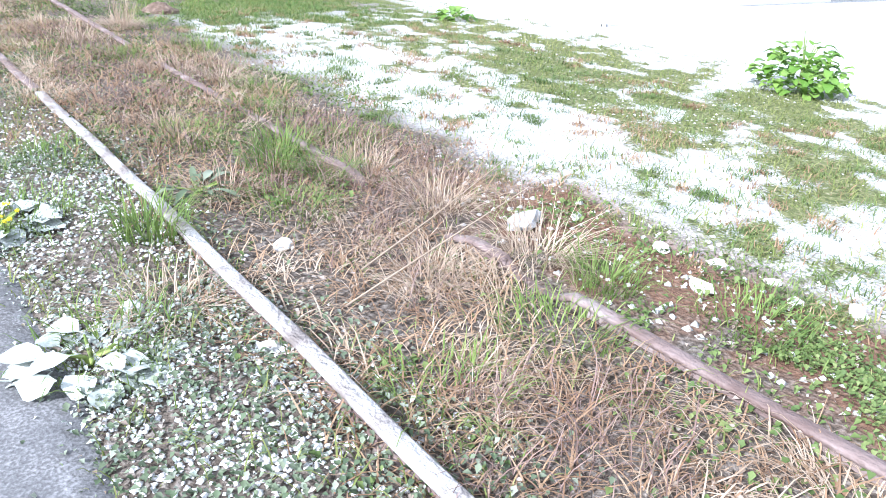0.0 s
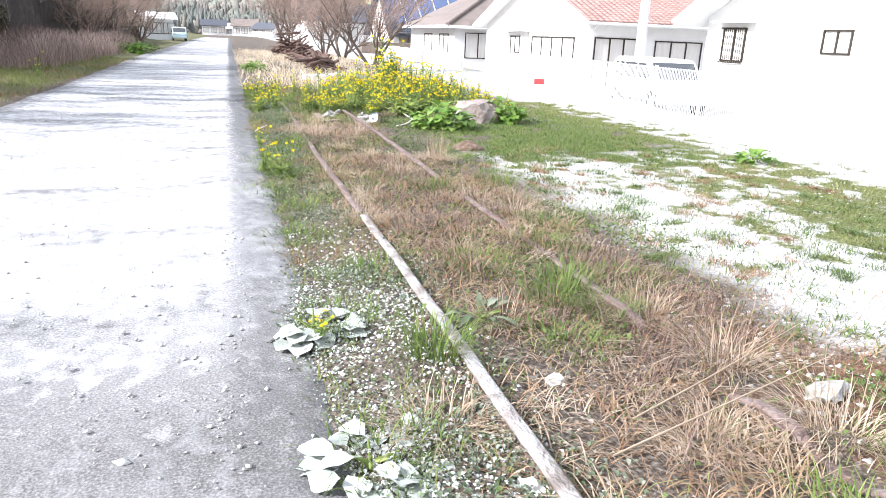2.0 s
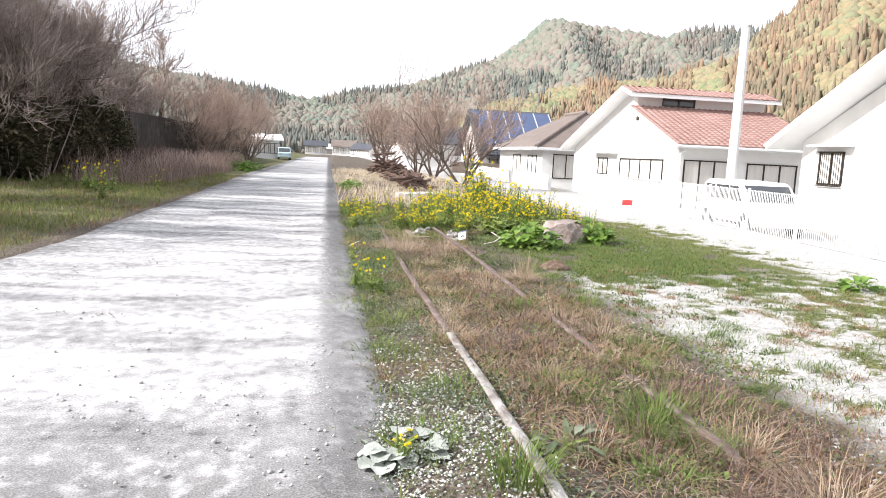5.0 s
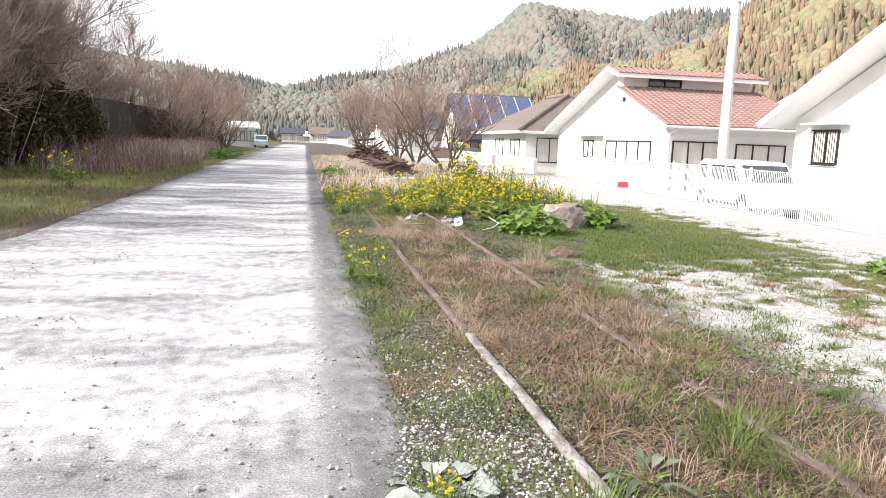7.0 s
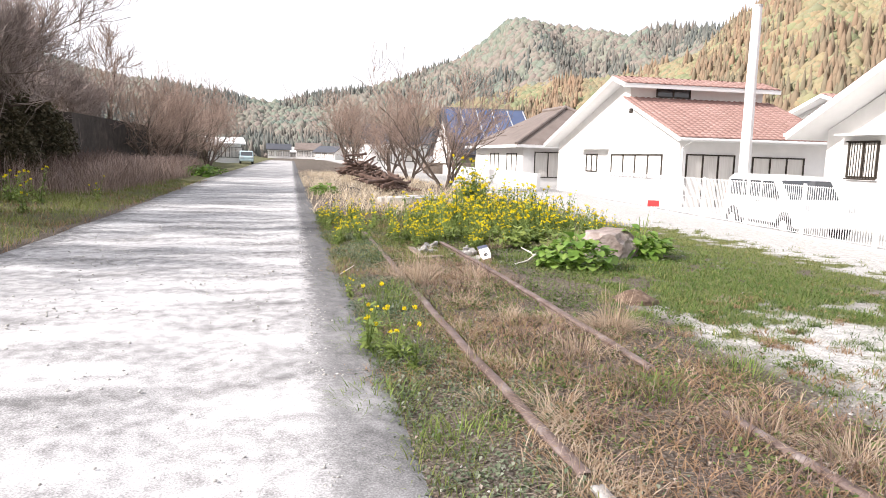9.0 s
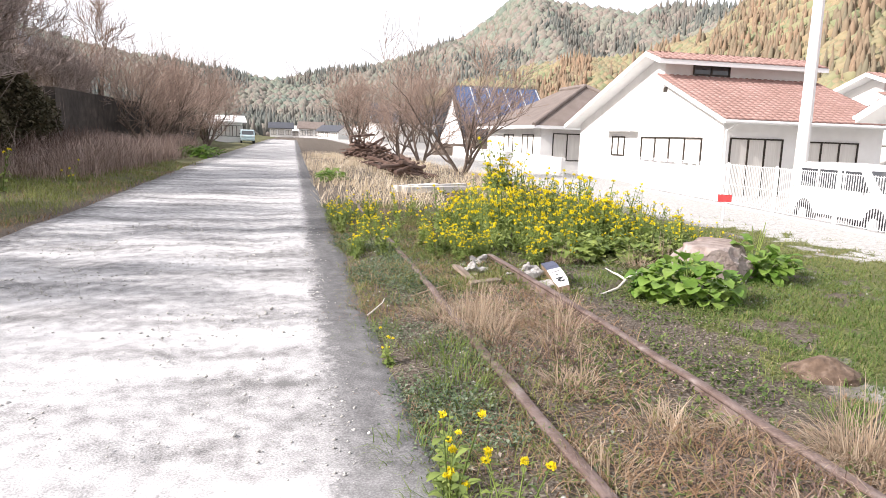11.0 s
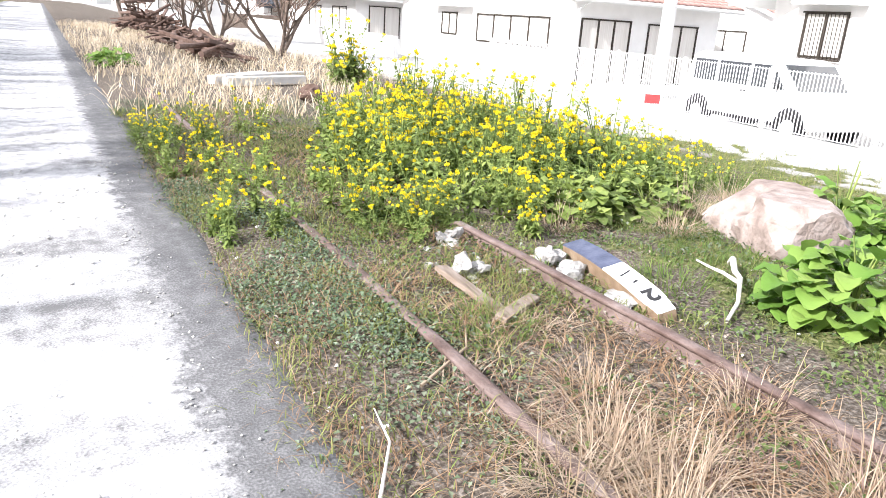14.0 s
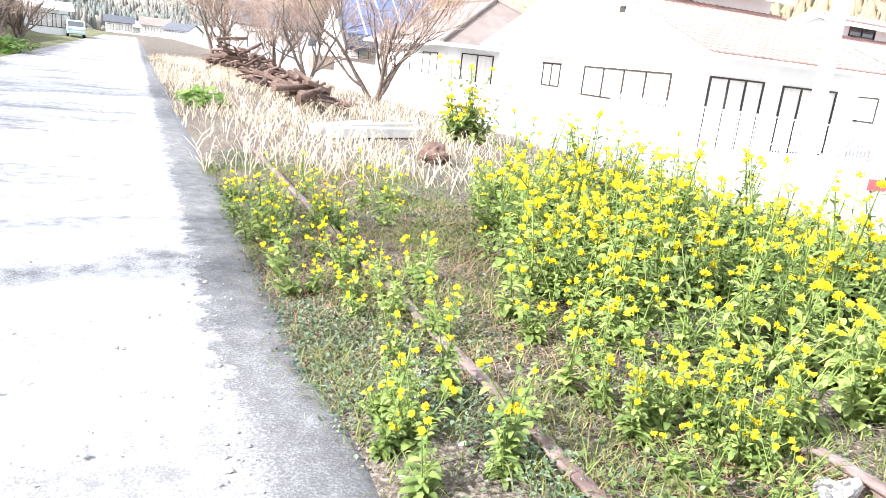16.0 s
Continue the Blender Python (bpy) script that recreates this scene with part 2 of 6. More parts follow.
RAPELEAF = mat("rapeseed_leaf", [(0.06, 0.095, 0.03), (0.12, 0.17, 0.045), (0.21, 0.265, 0.07), (0.34, 0.385, 0.12)], 0.6, 4.0, island=0.6, translucent=0.35)
PETAL = mat("rapeseed_petal", [(0.68, 0.53, 0.008), (0.84, 0.70, 0.012), (0.90, 0.80, 0.04)], 0.6, 6.0, island=0.7, translucent=0.3)
PALELEAF = mat("pale_dusty_leaf", [(0.30, 0.34, 0.29), (0.50, 0.53, 0.48), (0.70, 0.72, 0.68)], 0.8, 14.0, 0.3, 60, island=0.4, translucent=0.15)
DUSTY = mat("dusty_green", [(0.10, 0.125, 0.095), (0.20, 0.23, 0.185), (0.36, 0.385, 0.34), (0.55, 0.57, 0.53)], 0.85, 5.0, island=0.6, translucent=0.15)
STONE = mat("boulder_stone", [(0.17, 0.13, 0.11), (0.30, 0.24, 0.21), (0.42, 0.36, 0.33), (0.56, 0.52, 0.49)], 0.9, 7.0, 0.9, 25)
WHITESTONE = mat("white_rubble", [(0.16, 0.15, 0.14), (0.34, 0.33, 0.31), (0.58, 0.57, 0.55)], 0.95, 18.0, 0.9, 60)
WHITESTONE_PALE = mat("white_stone", [(0.42, 0.41, 0.39), (0.58, 0.57, 0.55), (0.70, 0.69, 0.67)], 0.9, 25.0, 0.5, 80, island=0.4)
WOODGREY = mat("weathered_wood", [(0.10, 0.07, 0.05), (0.20, 0.155, 0.12), (0.34, 0.29, 0.25)], 0.85, 25.0, 0.5, 60, stretch=(1, 0.15, 1), obj_random=0.3)
WOODPALE = mat("bleached_wood", [(0.42, 0.38, 0.33), (0.62, 0.58, 0.53), (0.74, 0.72, 0.68)], 0.85, 30.0, 0.5, 60)
LOGBROWN = mat("old_timber", [(0.06, 0.035, 0.025), (0.15, 0.09, 0.065), (0.30, 0.20, 0.16), (0.40, 0.31, 0.27)], 0.9, 9.0, 0.6, 40, obj_random=0.45)
BARK = mat("bark", [(0.06, 0.045, 0.035), (0.13, 0.10, 0.08), (0.23, 0.19, 0.155)], 0.9, 14.0, 0.8, 40)
TWIG = mat("twigs", [(0.13, 0.09, 0.07), (0.24, 0.175, 0.14), (0.36, 0.28, 0.23)], 0.9, 2.0, island=0.5)
TWIGDARK = mat("dark_twigs", [(0.14, 0.11, 0.098), (0.28, 0.225, 0.20), (0.44, 0.37, 0.335)], 0.9, 1.2, island=0.5)
HEDGE = mat("dark_foliage", [(0.04, 0.043, 0.024), (0.10, 0.092, 0.052), (0.21, 0.165, 0.11)], 0.75, 1.0, island=0.6, translucent=0.1)
# far hill colours are paled, greyed and blued to carry the distance haze
FOREST = mat("hazed_forest", [(0.075, 0.105, 0.095), (0.12, 0.155, 0.125), (0.18, 0.20, 0.155), (0.21, 0.175, 0.15), (0.16, 0.19, 0.15), (0.10, 0.135, 0.125)], 0.9, 0.035, 0.6, 1.5, island=0.3, detail=4.0)
CEDAR = mat("hazed_cedar", [(0.07, 0.095, 0.095), (0.12, 0.125, 0.11), (0.20, 0.155, 0.13)], 0.9, 0.022, 0.6, 1.5, island=0.25, detail=3.0)
AUTUMN = mat("ridge_woods", [(0.085, 0.11, 0.065), (0.14, 0.165, 0.09), (0.20, 0.21, 0.115), (0.26, 0.20, 0.12), (0.20, 0.20, 0.12), (0.12, 0.145, 0.085)], 0.9, 0.06, 0.6, 2.0, island=0.4, detail=4.0)
RUSTCEDAR = mat("ridge_cedar", [(0.10, 0.125, 0.085), (0.20, 0.15, 0.10), (0.29, 0.18, 0.115)], 0.9, 0.05, 0.6, 2.0, island=0.35, detail=3.0)
PLASTER = mat("white_plaster", [(0.70, 0.69, 0.67), (0.76, 0.75, 0.73), (0.81, 0.80, 0.78)], 0.85, 2.0, 0.15, 60)
PAINT = mat("white_paint", [(0.74, 0.74, 0.73), (0.80, 0.80, 0.79)], 0.5, 3.0, 0.0)
TILE = mat("terracotta_tile", [(0.25, 0.15, 0.125), (0.34, 0.215, 0.185), (0.44, 0.30, 0.265)], 0.75, 1.2, 0.2, 30, obj_random=0.3, island=0.4)
TILEBROWN = mat("brown_tile", [(0.13, 0.105, 0.09), (0.20, 0.165, 0.145), (0.27, 0.23, 0.21)], 0.8, 1.4, 0.3, 20, island=0.35)
TILEDARK = mat("slate_tile", [(0.05, 0.055, 0.065), (0.09, 0.095, 0.11)], 0.5, 1.4, 0.3, 20, island=0.35)
SOLAR = mat("solar_panel", [(0.05, 0.075, 0.15), (0.075, 0.105, 0.20)], 0.25, 1.0, spec=0.6)
ALU = mat("aluminium", [(0.55, 0.56, 0.57), (0.66, 0.67, 0.68)], 0.4, 5.0, metal=0.6)
BRONZE = mat("bronze_frame", [(0.035, 0.028, 0.022), (0.06, 0.05, 0.04)], 0.5, 5.0, metal=0.3)
CURTAIN = mat("curtain", [(0.55, 0.52, 0.48), (0.70, 0.68, 0.64)], 0.9, 6.0, stretch=(8, 8, 0.2))
CONCRETE = mat("concrete", [(0.40, 0.39, 0.37), (0.52, 0.51, 0.49), (0.62, 0.61, 0.59)], 0.9, 3.0, 0.3, 50)
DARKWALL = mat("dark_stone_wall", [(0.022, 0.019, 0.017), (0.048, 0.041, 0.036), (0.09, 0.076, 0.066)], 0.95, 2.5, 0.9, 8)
TYRE = mat("tyre_rubber", [(0.015, 0.015, 0.016), (0.03, 0.03, 0.03)], 0.8, 20)
CARPAINT = mat("white_car_paint", [(0.78, 0.78, 0.78), (0.82, 0.82, 0.82)], 0.25, 2.0, spec=0.5)
DARKPLASTIC = mat("dark_plastic", [(0.02, 0.02, 0.022), (0.04, 0.04, 0.042)], 0.5, 10)
REDPLATE = mat("faded_red", [(0.50, 0.05, 0.05), (0.62, 0.10, 0.10)], 0.5, 8)
NAVY = mat("navy_paint", [(0.035, 0.04, 0.07), (0.055, 0.065, 0.105), (0.10, 0.11, 0.16)], 0.6, 12.0, 0.2, 60)
OCHRE = mat("ochre_concrete", [(0.15, 0.10, 0.06), (0.24, 0.17, 0.11), (0.36, 0.28, 0.20)], 0.85, 9.0, 0.4, 50)
REDEARTH = mat("red_earth", [(0.06, 0.04, 0.028), (0.12, 0.082, 0.058), (0.24, 0.18, 0.14)], 0.95, 16, 1.0, 30)
BLACK = mat("black_paint", [(0.015, 0.015, 0.016), (0.03, 0.03, 0.03)], 0.6, 20)
SIGNWHITE = mat("chipped_white_paint", [(0.62, 0.61, 0.59), (0.76, 0.76, 0.75), (0.82, 0.82, 0.81)], 0.7, 14, 0.3, 60)
BLUEGREY = mat("blue_grey_paint", [(0.30, 0.40, 0.42), (0.40, 0.50, 0.52)], 0.5, 4)


def glass_material():
    m = bpy.data.materials.new("window_glass")
    m.use_nodes = True
    b = m.node_tree.nodes["Principled BSDF"]
    b.inputs["Base Color"].default_value = (0.05, 0.055, 0.06, 1)
    b.inputs["Roughness"].default_value, b.inputs["Specular IOR Level"].default_value = 0.06, 0.8
    return m


GLASS = glass_material()

# ---- mesh helpers ----
RNG = np.random.default_rng(7)


def np_mesh(name, verts, tris=None, quads=None, material=None, smooth=False, kinds=None):
    """A mesh from arrays of corners and of triangles and quads."""
    me = bpy.data.meshes.new(name)
    verts = np.asarray(verts, dtype=np.float32)
    tris = np.zeros((0, 3), np.int32) if tris is None else np.asarray(tris, np.int32).reshape(-1, 3)
    quads = np.zeros((0, 4), np.int32) if quads is None else np.asarray(quads, np.int32).reshape(-1, 4)
    me.vertices.add(len(verts))
    me.vertices.foreach_set("co", verts.ravel())
    loops = np.concatenate([tris.ravel(), quads.ravel()])
    me.loops.add(len(loops))
    me.loops.foreach_set("vertex_index", loops)
    total = len(tris) + len(quads)
    me.polygons.add(total)
    starts = np.concatenate([np.arange(len(tris)) * 3, len(tris) * 3 + np.arange(len(quads)) * 4]).astype(np.int32)
    me.polygons.foreach_set("loop_start", starts)
    if smooth:
        me.polygons.foreach_set("use_smooth", np.ones(total, bool))
    mats = material if isinstance(material, (list, tuple)) else [material]
    for m in mats:
        if m:
            me.materials.append(m)
    if kinds is not None:
        me.polygons.foreach_set("material_index", np.asarray(kinds, np.int32))
    me.update(calc_edges=True)
    me.validate()
    return me


def bm_mesh(name, bm, material, smooth=False):
    me = bpy.data.meshes.new(name)
    bmesh.ops.recalc_face_normals(bm, faces=bm.faces)
    bm.to_mesh(me)
    bm.free()
    me.materials.append(material)
    if smooth:
        me.polygons.foreach_set("use_smooth", np.ones(len(me.polygons), bool))
    return me


def part(name, bm, material, parent, label="", smooth=False):
    """Links a bmesh, or a mesh, as one mesh object under a thing or a part."""
    me = bm if isinstance(bm, bpy.types.Mesh) else bm_mesh(name, bm, material, smooth)
    ob = new(name, me)
    ob.parent = parent
    if label:
        ob["label"] = label
    return ob


def thing(name, m, label, category, group="", kind=""):
    ob = new(name)
    ob.matrix_world = m
    return tagged(ob, label, category, group, kind)


def box(bm, lo, hi, bevel=0.0):
    """A box from corner to corner, its edges rounded by bevel."""
    lo, hi = Vector(lo), Vector(hi)
    r = bmesh.ops.create_cube(bm, size=1.0)
    for v in r["verts"]:
        v.co = Vector(((lo[i] + hi[i]) / 2 + v.co[i] * (hi[i] - lo[i]) for i in range(3)))
    if bevel:
        es = list({e for v in r["verts"] for e in v.link_edges})
        bmesh.ops.bevel(bm, geom=es, offset=bevel, segments=2, affect="EDGES", profile=0.5)
    return bm


def boxes(*specs, bevel=0.0):
    bm = bmesh.new()
    for lo, hi in specs:
        box(bm, lo, hi, bevel)
    return bm


def prism(points, axis, a, b):
    """A closed outline in two coordinates, drawn out along the third axis from a to b."""
    bm = bmesh.new()
    def at(p, d):
        return (d, p[0], p[1]) if axis == "x" else (p[0], d, p[1]) if axis == "y" else (p[0], p[1], d)
    lo = [bm.verts.new(at(p, a)) for p in points]
    hi = [bm.verts.new(at(p, b)) for p in points]
    bm.faces.new(lo), bm.faces.new(hi[::-1])
    for i in range(len(points)):
        j = (i + 1) % len(points)
        bm.faces.new((lo[i], lo[j], hi[j], hi[i]))
    return bm


def tube_arrays(paths, sides=5):
    """Tapered tubes along paths: each a list of (point, radius)."""
    V, Q, n0 = [], [], 0
    ang = np.arange(sides) * 2 * np.pi / sides
    for path in paths:
        P = np.array([p for p, _ in path], float)
        r = np.array([q for _, q in path], float)
        d = np.gradient(P, axis=0)
        d /= np.linalg.norm(d, axis=1)[:, None] + 1e-9
        ref = np.where(np.abs(d[:, 2:3]) < 0.9, [[0, 0, 1.0]], [[1.0, 0, 0]])
        u = np.cross(d, ref)
        u /= np.linalg.norm(u, axis=1)[:, None] + 1e-9
        w = np.cross(d, u)
        ring = P[:, None] + r[:, None, None] * (np.cos(ang)[None, :, None] * u[:, None] + np.sin(ang)[None, :, None] * w[:, None])
        V.append(ring.reshape(-1, 3))
        k = len(P)
        for i in range(k - 1):
            for s in range(sides):
                t = (s + 1) % sides
                Q.append((n0 + i * sides + s, n0 + i * sides + t, n0 + (i + 1) * sides + t, n0 + (i + 1) * sides + s))
        n0 += k * sides
    return np.concatenate(V), Q


def cyl(bm, r, a, b, seg=16):
    """A cylinder from point a to point b."""
    a, b = Vector(a), Vector(b)
    q = (b - a).to_track_quat("Z", "Y").to_matrix().to_4x4()
    m = Matrix.Translation((a + b) / 2) @ q
    bmesh.ops.create_cone(bm, cap_ends=True, segments=seg, radius1=r, radius2=r, depth=(b - a).length, matrix=m)
    return bm


# ---- the lie of the land ----
def smooth01(v, a, b):
    t = np.clip((np.asarray(v, float) - a) / (b - a), 0, 1)
    return t * t * (3 - 2 * t)


def waves(x, y, f, seed):
    g = np.random.default_rng(seed)
    out = 0
    for k in range(7):
        a, p = g.uniform(0, 2 * np.pi, 2)
        q = f * g.uniform(0.5, 2.0)
        out = out + np.sin(q * (np.cos(a) * x + np.sin(a) * y) + p)
    return out / 7


def lattice(x, y, seed):
    """Smooth noise from 0 to 1 on a lattice of unit cells."""
    table = np.random.default_rng(seed).uniform(0, 1, (64, 64))
    x, y = np.asarray(x, float), np.asarray(y, float)
    i, j = np.floor(x).astype(int), np.floor(y).astype(int)
    u, v = x - i, y - j
    u, v = u * u * (3 - 2 * u), v * v * (3 - 2 * v)
    def at(a, b):
        return table[a % 64, b % 64]
    return (at(i, j) * (1 - u) + at(i + 1, j) * u) * (1 - v) + (at(i, j + 1) * (1 - u) + at(i + 1, j + 1) * u) * v


def fbm(x, y, f, seed):
    """Rough patches, about one to the cell of 1 / f metres."""
    c, d = 0.8 * f, 0.6 * f
    return sum(w * lattice((c * x - d * y) * q + 5 * k, (d * x + c * y) * q, seed + k) for k, (q, w) in enumerate(((1, 0.5), (2.1, 0.28), (4.3, 0.22))))


def turf_cover(x, y):
    """How much the yard is grown over, from 0 to 1."""
    x, y = np.asarray(x, float), np.asarray(y, float)
    e = x + 1.6 * (fbm(x, y, 0.5, 301) - 0.5)
    want = 0.12 * smooth01(e, 1.7, 2.1) + 0.27 * smooth01(e, 3.0, 4.6) * (1 - smooth01(e, 5.6, 6.8))
    want = np.maximum(want, 0.46 * smooth01(y + 2.5 * (fbm(x, y, 0.6, 302) - 0.5), 3.4, 6.6) * smooth01(e, 1.8, 2.4) * (1 - smooth01(e, 5.3, 6.6)))
    want = want * (1 - smooth01(y, 13, 17)) * (1 - smooth01(e, 6.8, 7.6))
    return smooth01(want + 1.5 * (0.4 * fbm(x, y, 1.3, 303) + 0.6 * fbm(x, y, 4.6, 304) - 0.5), 0.10, 0.46) * smooth01(want, 0.01, 0.05)


def wobble(y):
    """How far the track's ragged edge strays."""
    return 0.22 * waves(0 * y, y, 1.9, 91) + 0.14 * waves(0 * y, y, 7.0, 92)


def land(x, y):
    """Height of the ground."""
    x, y = np.asarray(x, float), np.asarray(y, float)
    z = 0.05 * waves(x, y, 1.7, 1) + 0.02 * waves(x, y, 6.0, 2)
    z = z * (0.25 + 0.75 * smooth01(x, -0.9, -0.4)) * (1 - 0.7 * smooth01(x, 2.2, 3.5))
    road = smooth01(x, -5.2, -4.7) * (1 - smooth01(x + 0.5 * wobble(y), -0.78, -0.52))
    z = z * (1 - road) - 0.05 * road
    z = z + 0.045 * smooth01(x, -0.55, -0.15) * (1 - smooth01(x, 1.25, 1.8))
    z = z - 0.32 * smooth01(x - 0.1 * (y - 8), 8.7, 9.9)
    z = z + 0.75 * smooth01(-x, 8.5, 13) * smooth01(y, 10, 40)
    z = z - 0.06 * smooth01(-x, 5.0, 5.4) * (1 - smooth01(-x, 5.6, 6.2))
    return z - 0.5 * smooth01(np.hypot(x, y), 120, 300)


def spaced(lo, hi, step, far):
    near = list(np.arange(lo, hi + 1e-6, step))
    a, s = [], step
    while near[-1] < far:
        s *= 1.35
        near.append(near[-1] + s)
    s = step
    while near[0] > -far:
        s *= 1.35
        near.insert(0, near[0] - s)
    return np.array(near)


def grid_mesh(name, xs, ys, height, material):
    X, Y = np.meshgrid(xs, ys)
    V = np.stack([X, Y, height(X, Y)], -1).reshape(-1, 3)
    nx, ny = len(xs), len(ys)
    i = (np.arange(ny - 1)[:, None] * nx + np.arange(nx - 1)[None]).ravel()
    return np_mesh(name, V, None, np.stack([i, i + 1, i + nx + 1, i + nx], 1), material, True)


ground = tagged(new("ground", grid_mesh("ground", spaced(-6.5, 9, 0.075, 900), spaced(-4.5, 18, 0.075, 900), land, GROUND)),
                "uneven soil and pale gravel with thin turf patches", "ground", kind="structure")

co = np.zeros(len(ground.data.vertices) * 3, np.float32)
ground.data.vertices.foreach_get("co", co)
ground.data.attributes.new("turf", "FLOAT", "POINT").data.foreach_set("value", turf_cover(co[0::3], co[1::3]).astype(np.float32))


def road_mesh():
    ys = spaced(-6, 30, 0.15, 130)
    ys = ys[(ys > -40) & (ys < 130)]
    us = np.linspace(0, 1, 46)
    Y, U = np.meshgrid(ys, us, indexing="ij")
    right = -0.55 + 0.05 * waves(Y * 0, Y, 5.0, 6)
    left = -4.95 + 0.12 * waves(Y * 0, Y, 1.0, 8) - 0.5 * smooth01(Y, 10, 40)
    X = left + (right - left) * U
    Z = land(X, Y) * 0 + 0.004 + 0.005 * waves(X, Y * 0.4, 5, 9) - 0.018 * np.exp(-((U - 0.32) / 0.08) ** 2) - 0.022 * np.exp(-((U - 0.72) / 0.07) ** 2)
    Z = Z + 0.022 * (fbm(X, Y, 1.6, 351) - 0.5)
    rim = np.minimum(U, 1 - U)
    Z = Z - 0.06 * (1 - smooth01(rim, 0, 0.03))
    V = np.stack([X, Y, Z], -1).reshape(-1, 3)
    n = len(us)
    i = (np.arange(len(ys) - 1)[:, None] * n + np.arange(n - 1)[None]).ravel()
    return np_mesh("road", V, None, np.stack([i, i + 1, i + n + 1, i + n], 1), ROAD, True)


road = tagged(new("road", road_mesh()), "pale compacted gravel track with worn wheel ruts", "road", kind="structure")


# ---- rails ----
HEAD = [(-0.012, -0.034), (-0.030, -0.020), (-0.032, -0.006), (-0.024, 0.0), (0.024, 0.0), (0.032, -0.006), (0.030, -0.020), (0.012, -0.034)]
FOOT = [(-0.050, -0.09), (-0.050, -0.08), (-0.012, -0.065), (-0.010, -0.033), (0.010, -0.033), (0.012, -0.065), (0.050, -0.08), (0.050, -0.09)]


def rail_strip(name, section, x, y0, y1, material, seed, sunk):
    ys = np.arange(y0, y1, 0.1)
    V = []
    for y in ys:
        dx = 0.012 * math.sin(y * 0.7 + seed) + 0.004 * math.sin(y * 5.1 + seed)
        dz = 0.012 * math.sin(y * 0.45 + 2 * seed) + 0.098
        dz -= sum(0.06 * float(smooth01(y, a, a + 0.12) * (1 - smooth01(y, b - 0.12, b))) for a, b in sunk)
        V += [(x + dx + a, y, dz + b) for a, b in section]
    n = len(section)
    Q = [(i * n + s, i * n + (s + 1) % n, (i + 1) * n + (s + 1) % n, (i + 1) * n + s) for i in range(len(ys) - 1) for s in range(n)]
    return np_mesh(name, V, None, Q, material)


def rail(x, y0, y1, material, seed, label, sunk=()):
    m = thing("rail", Matrix(), label, "rail", "track rails")
    part("rail_head", rail_strip("rail_head", HEAD, x, y0, y1, material, seed, sunk), None, m)
    part("rail_foot", rail_strip("rail_foot", FOOT, x, y0, y1, RUST, seed, sunk), None, m)


rail(0.0, -4.4, 2.6, LICHEN, 1.0, "pale dust-covered abandoned steel rail lying in weeds")
rail(0.0, 2.605, 19.0, RUST, 1.0, "rust-brown abandoned steel rail half sunk in dry grass")
rail(1.067, -4.4, 19.0, RUST, 2.3, "rust-brown abandoned steel rail overgrown by dead grass", ((-1.42, -0.98), (-0.76, 0.18), (3.2, 4.0), (10.5, 19.0)))


# ---- small vegetation ----
def blades(P, h, w, lean, curl=0.5, az=None):
    """Grass blades: bases P, heights h, widths w, leans; two bends each."""
    n = len(P)
    az = RNG.uniform(0, 2 * np.pi, n) if az is None else az
    d = np.stack([np.cos(az), np.sin(az), np.zeros(n)], 1)
    s = np.stack([-np.sin(az), np.cos(az), np.zeros(n)], 1) * (w / 2)[:, None]
    up = np.array([0, 0, 1.0])
    m1 = P + d * (lean * h * 0.30)[:, None] + up * (h * 0.55)[:, None]
    m2 = P + d * (lean * h * 0.75)[:, None] + up * (h * 0.88)[:, None]
    tip = P + d * (lean * h * 1.3)[:, None] + up * (h * (1.0 - curl * np.minimum(lean, 1.2) * 0.45))[:, None]
    V = np.stack([P - s, P + s, m1 - s * 0.8, m1 + s * 0.8, m2 - s * 0.5, m2 + s * 0.5, tip], 1).reshape(-1, 3)
    b = np.arange(n)[:, None] * 7
    Q = np.concatenate([b + [0, 1, 3, 2], b + [2, 3, 5, 4]])
    return V, b + [4, 5, 6], Q


def flat_leaves(P, size, tilt, fold=0.25):
    """Small pointed leaves, each of four corners bent along its middle."""
    n = len(P)
    az = RNG.uniform(0, 2 * np.pi, n)
    d = np.stack([np.cos(az) * np.cos(tilt), np.sin(az) * np.cos(tilt), np.sin(tilt)], 1) * size[:, None]
    s = np.stack([-np.sin(az), np.cos(az), np.zeros(n)], 1) * (size * 0.36)[:, None]
    lift = np.array([0, 0, 1.0]) * (size * fold)[:, None]
    V = np.stack([P, P + d * 0.5 + s + lift, P + d, P + d * 0.5 - s + lift], 1).reshape(-1, 3)
    b = np.arange(n)[:, None] * 4
    return V, np.concatenate([b + [0, 1, 2], b + [0, 2, 3]]), None


def scatter(n, x0, x1, y0, y1, keep=None):
    x, y = RNG.uniform(x0, x1, n), RNG.uniform(y0, y1, n)
    if keep is not None:
        k = RNG.uniform(0, 1, n) < keep(x, y)
        x, y = x[k], y[k]
    return np.stack([x, y, land(x, y) - 0.01], 1)


def stuff(name, arrays, material, label, category):
    V, T, Q = arrays
    return tagged(new(name, np_mesh(name, V, T, Q, material)), label, category, kind="stuff")


def merge(*sets):
    V, T, Q, k = [], [], [], 0
    for v, t, q in sets:
        V.append(v)
        if t is not None and len(t):
            T.append(np.asarray(t) + k)
        if q is not None and len(q):
            Q.append(np.asarray(q) + k)
        k += len(v)
    return np.concatenate(V), np.concatenate(T) if T else None, np.concatenate(Q) if Q else None


def clumps(x, y, f, seed, lo, hi):
    return smooth01(waves(x, y, f, seed), lo, hi)


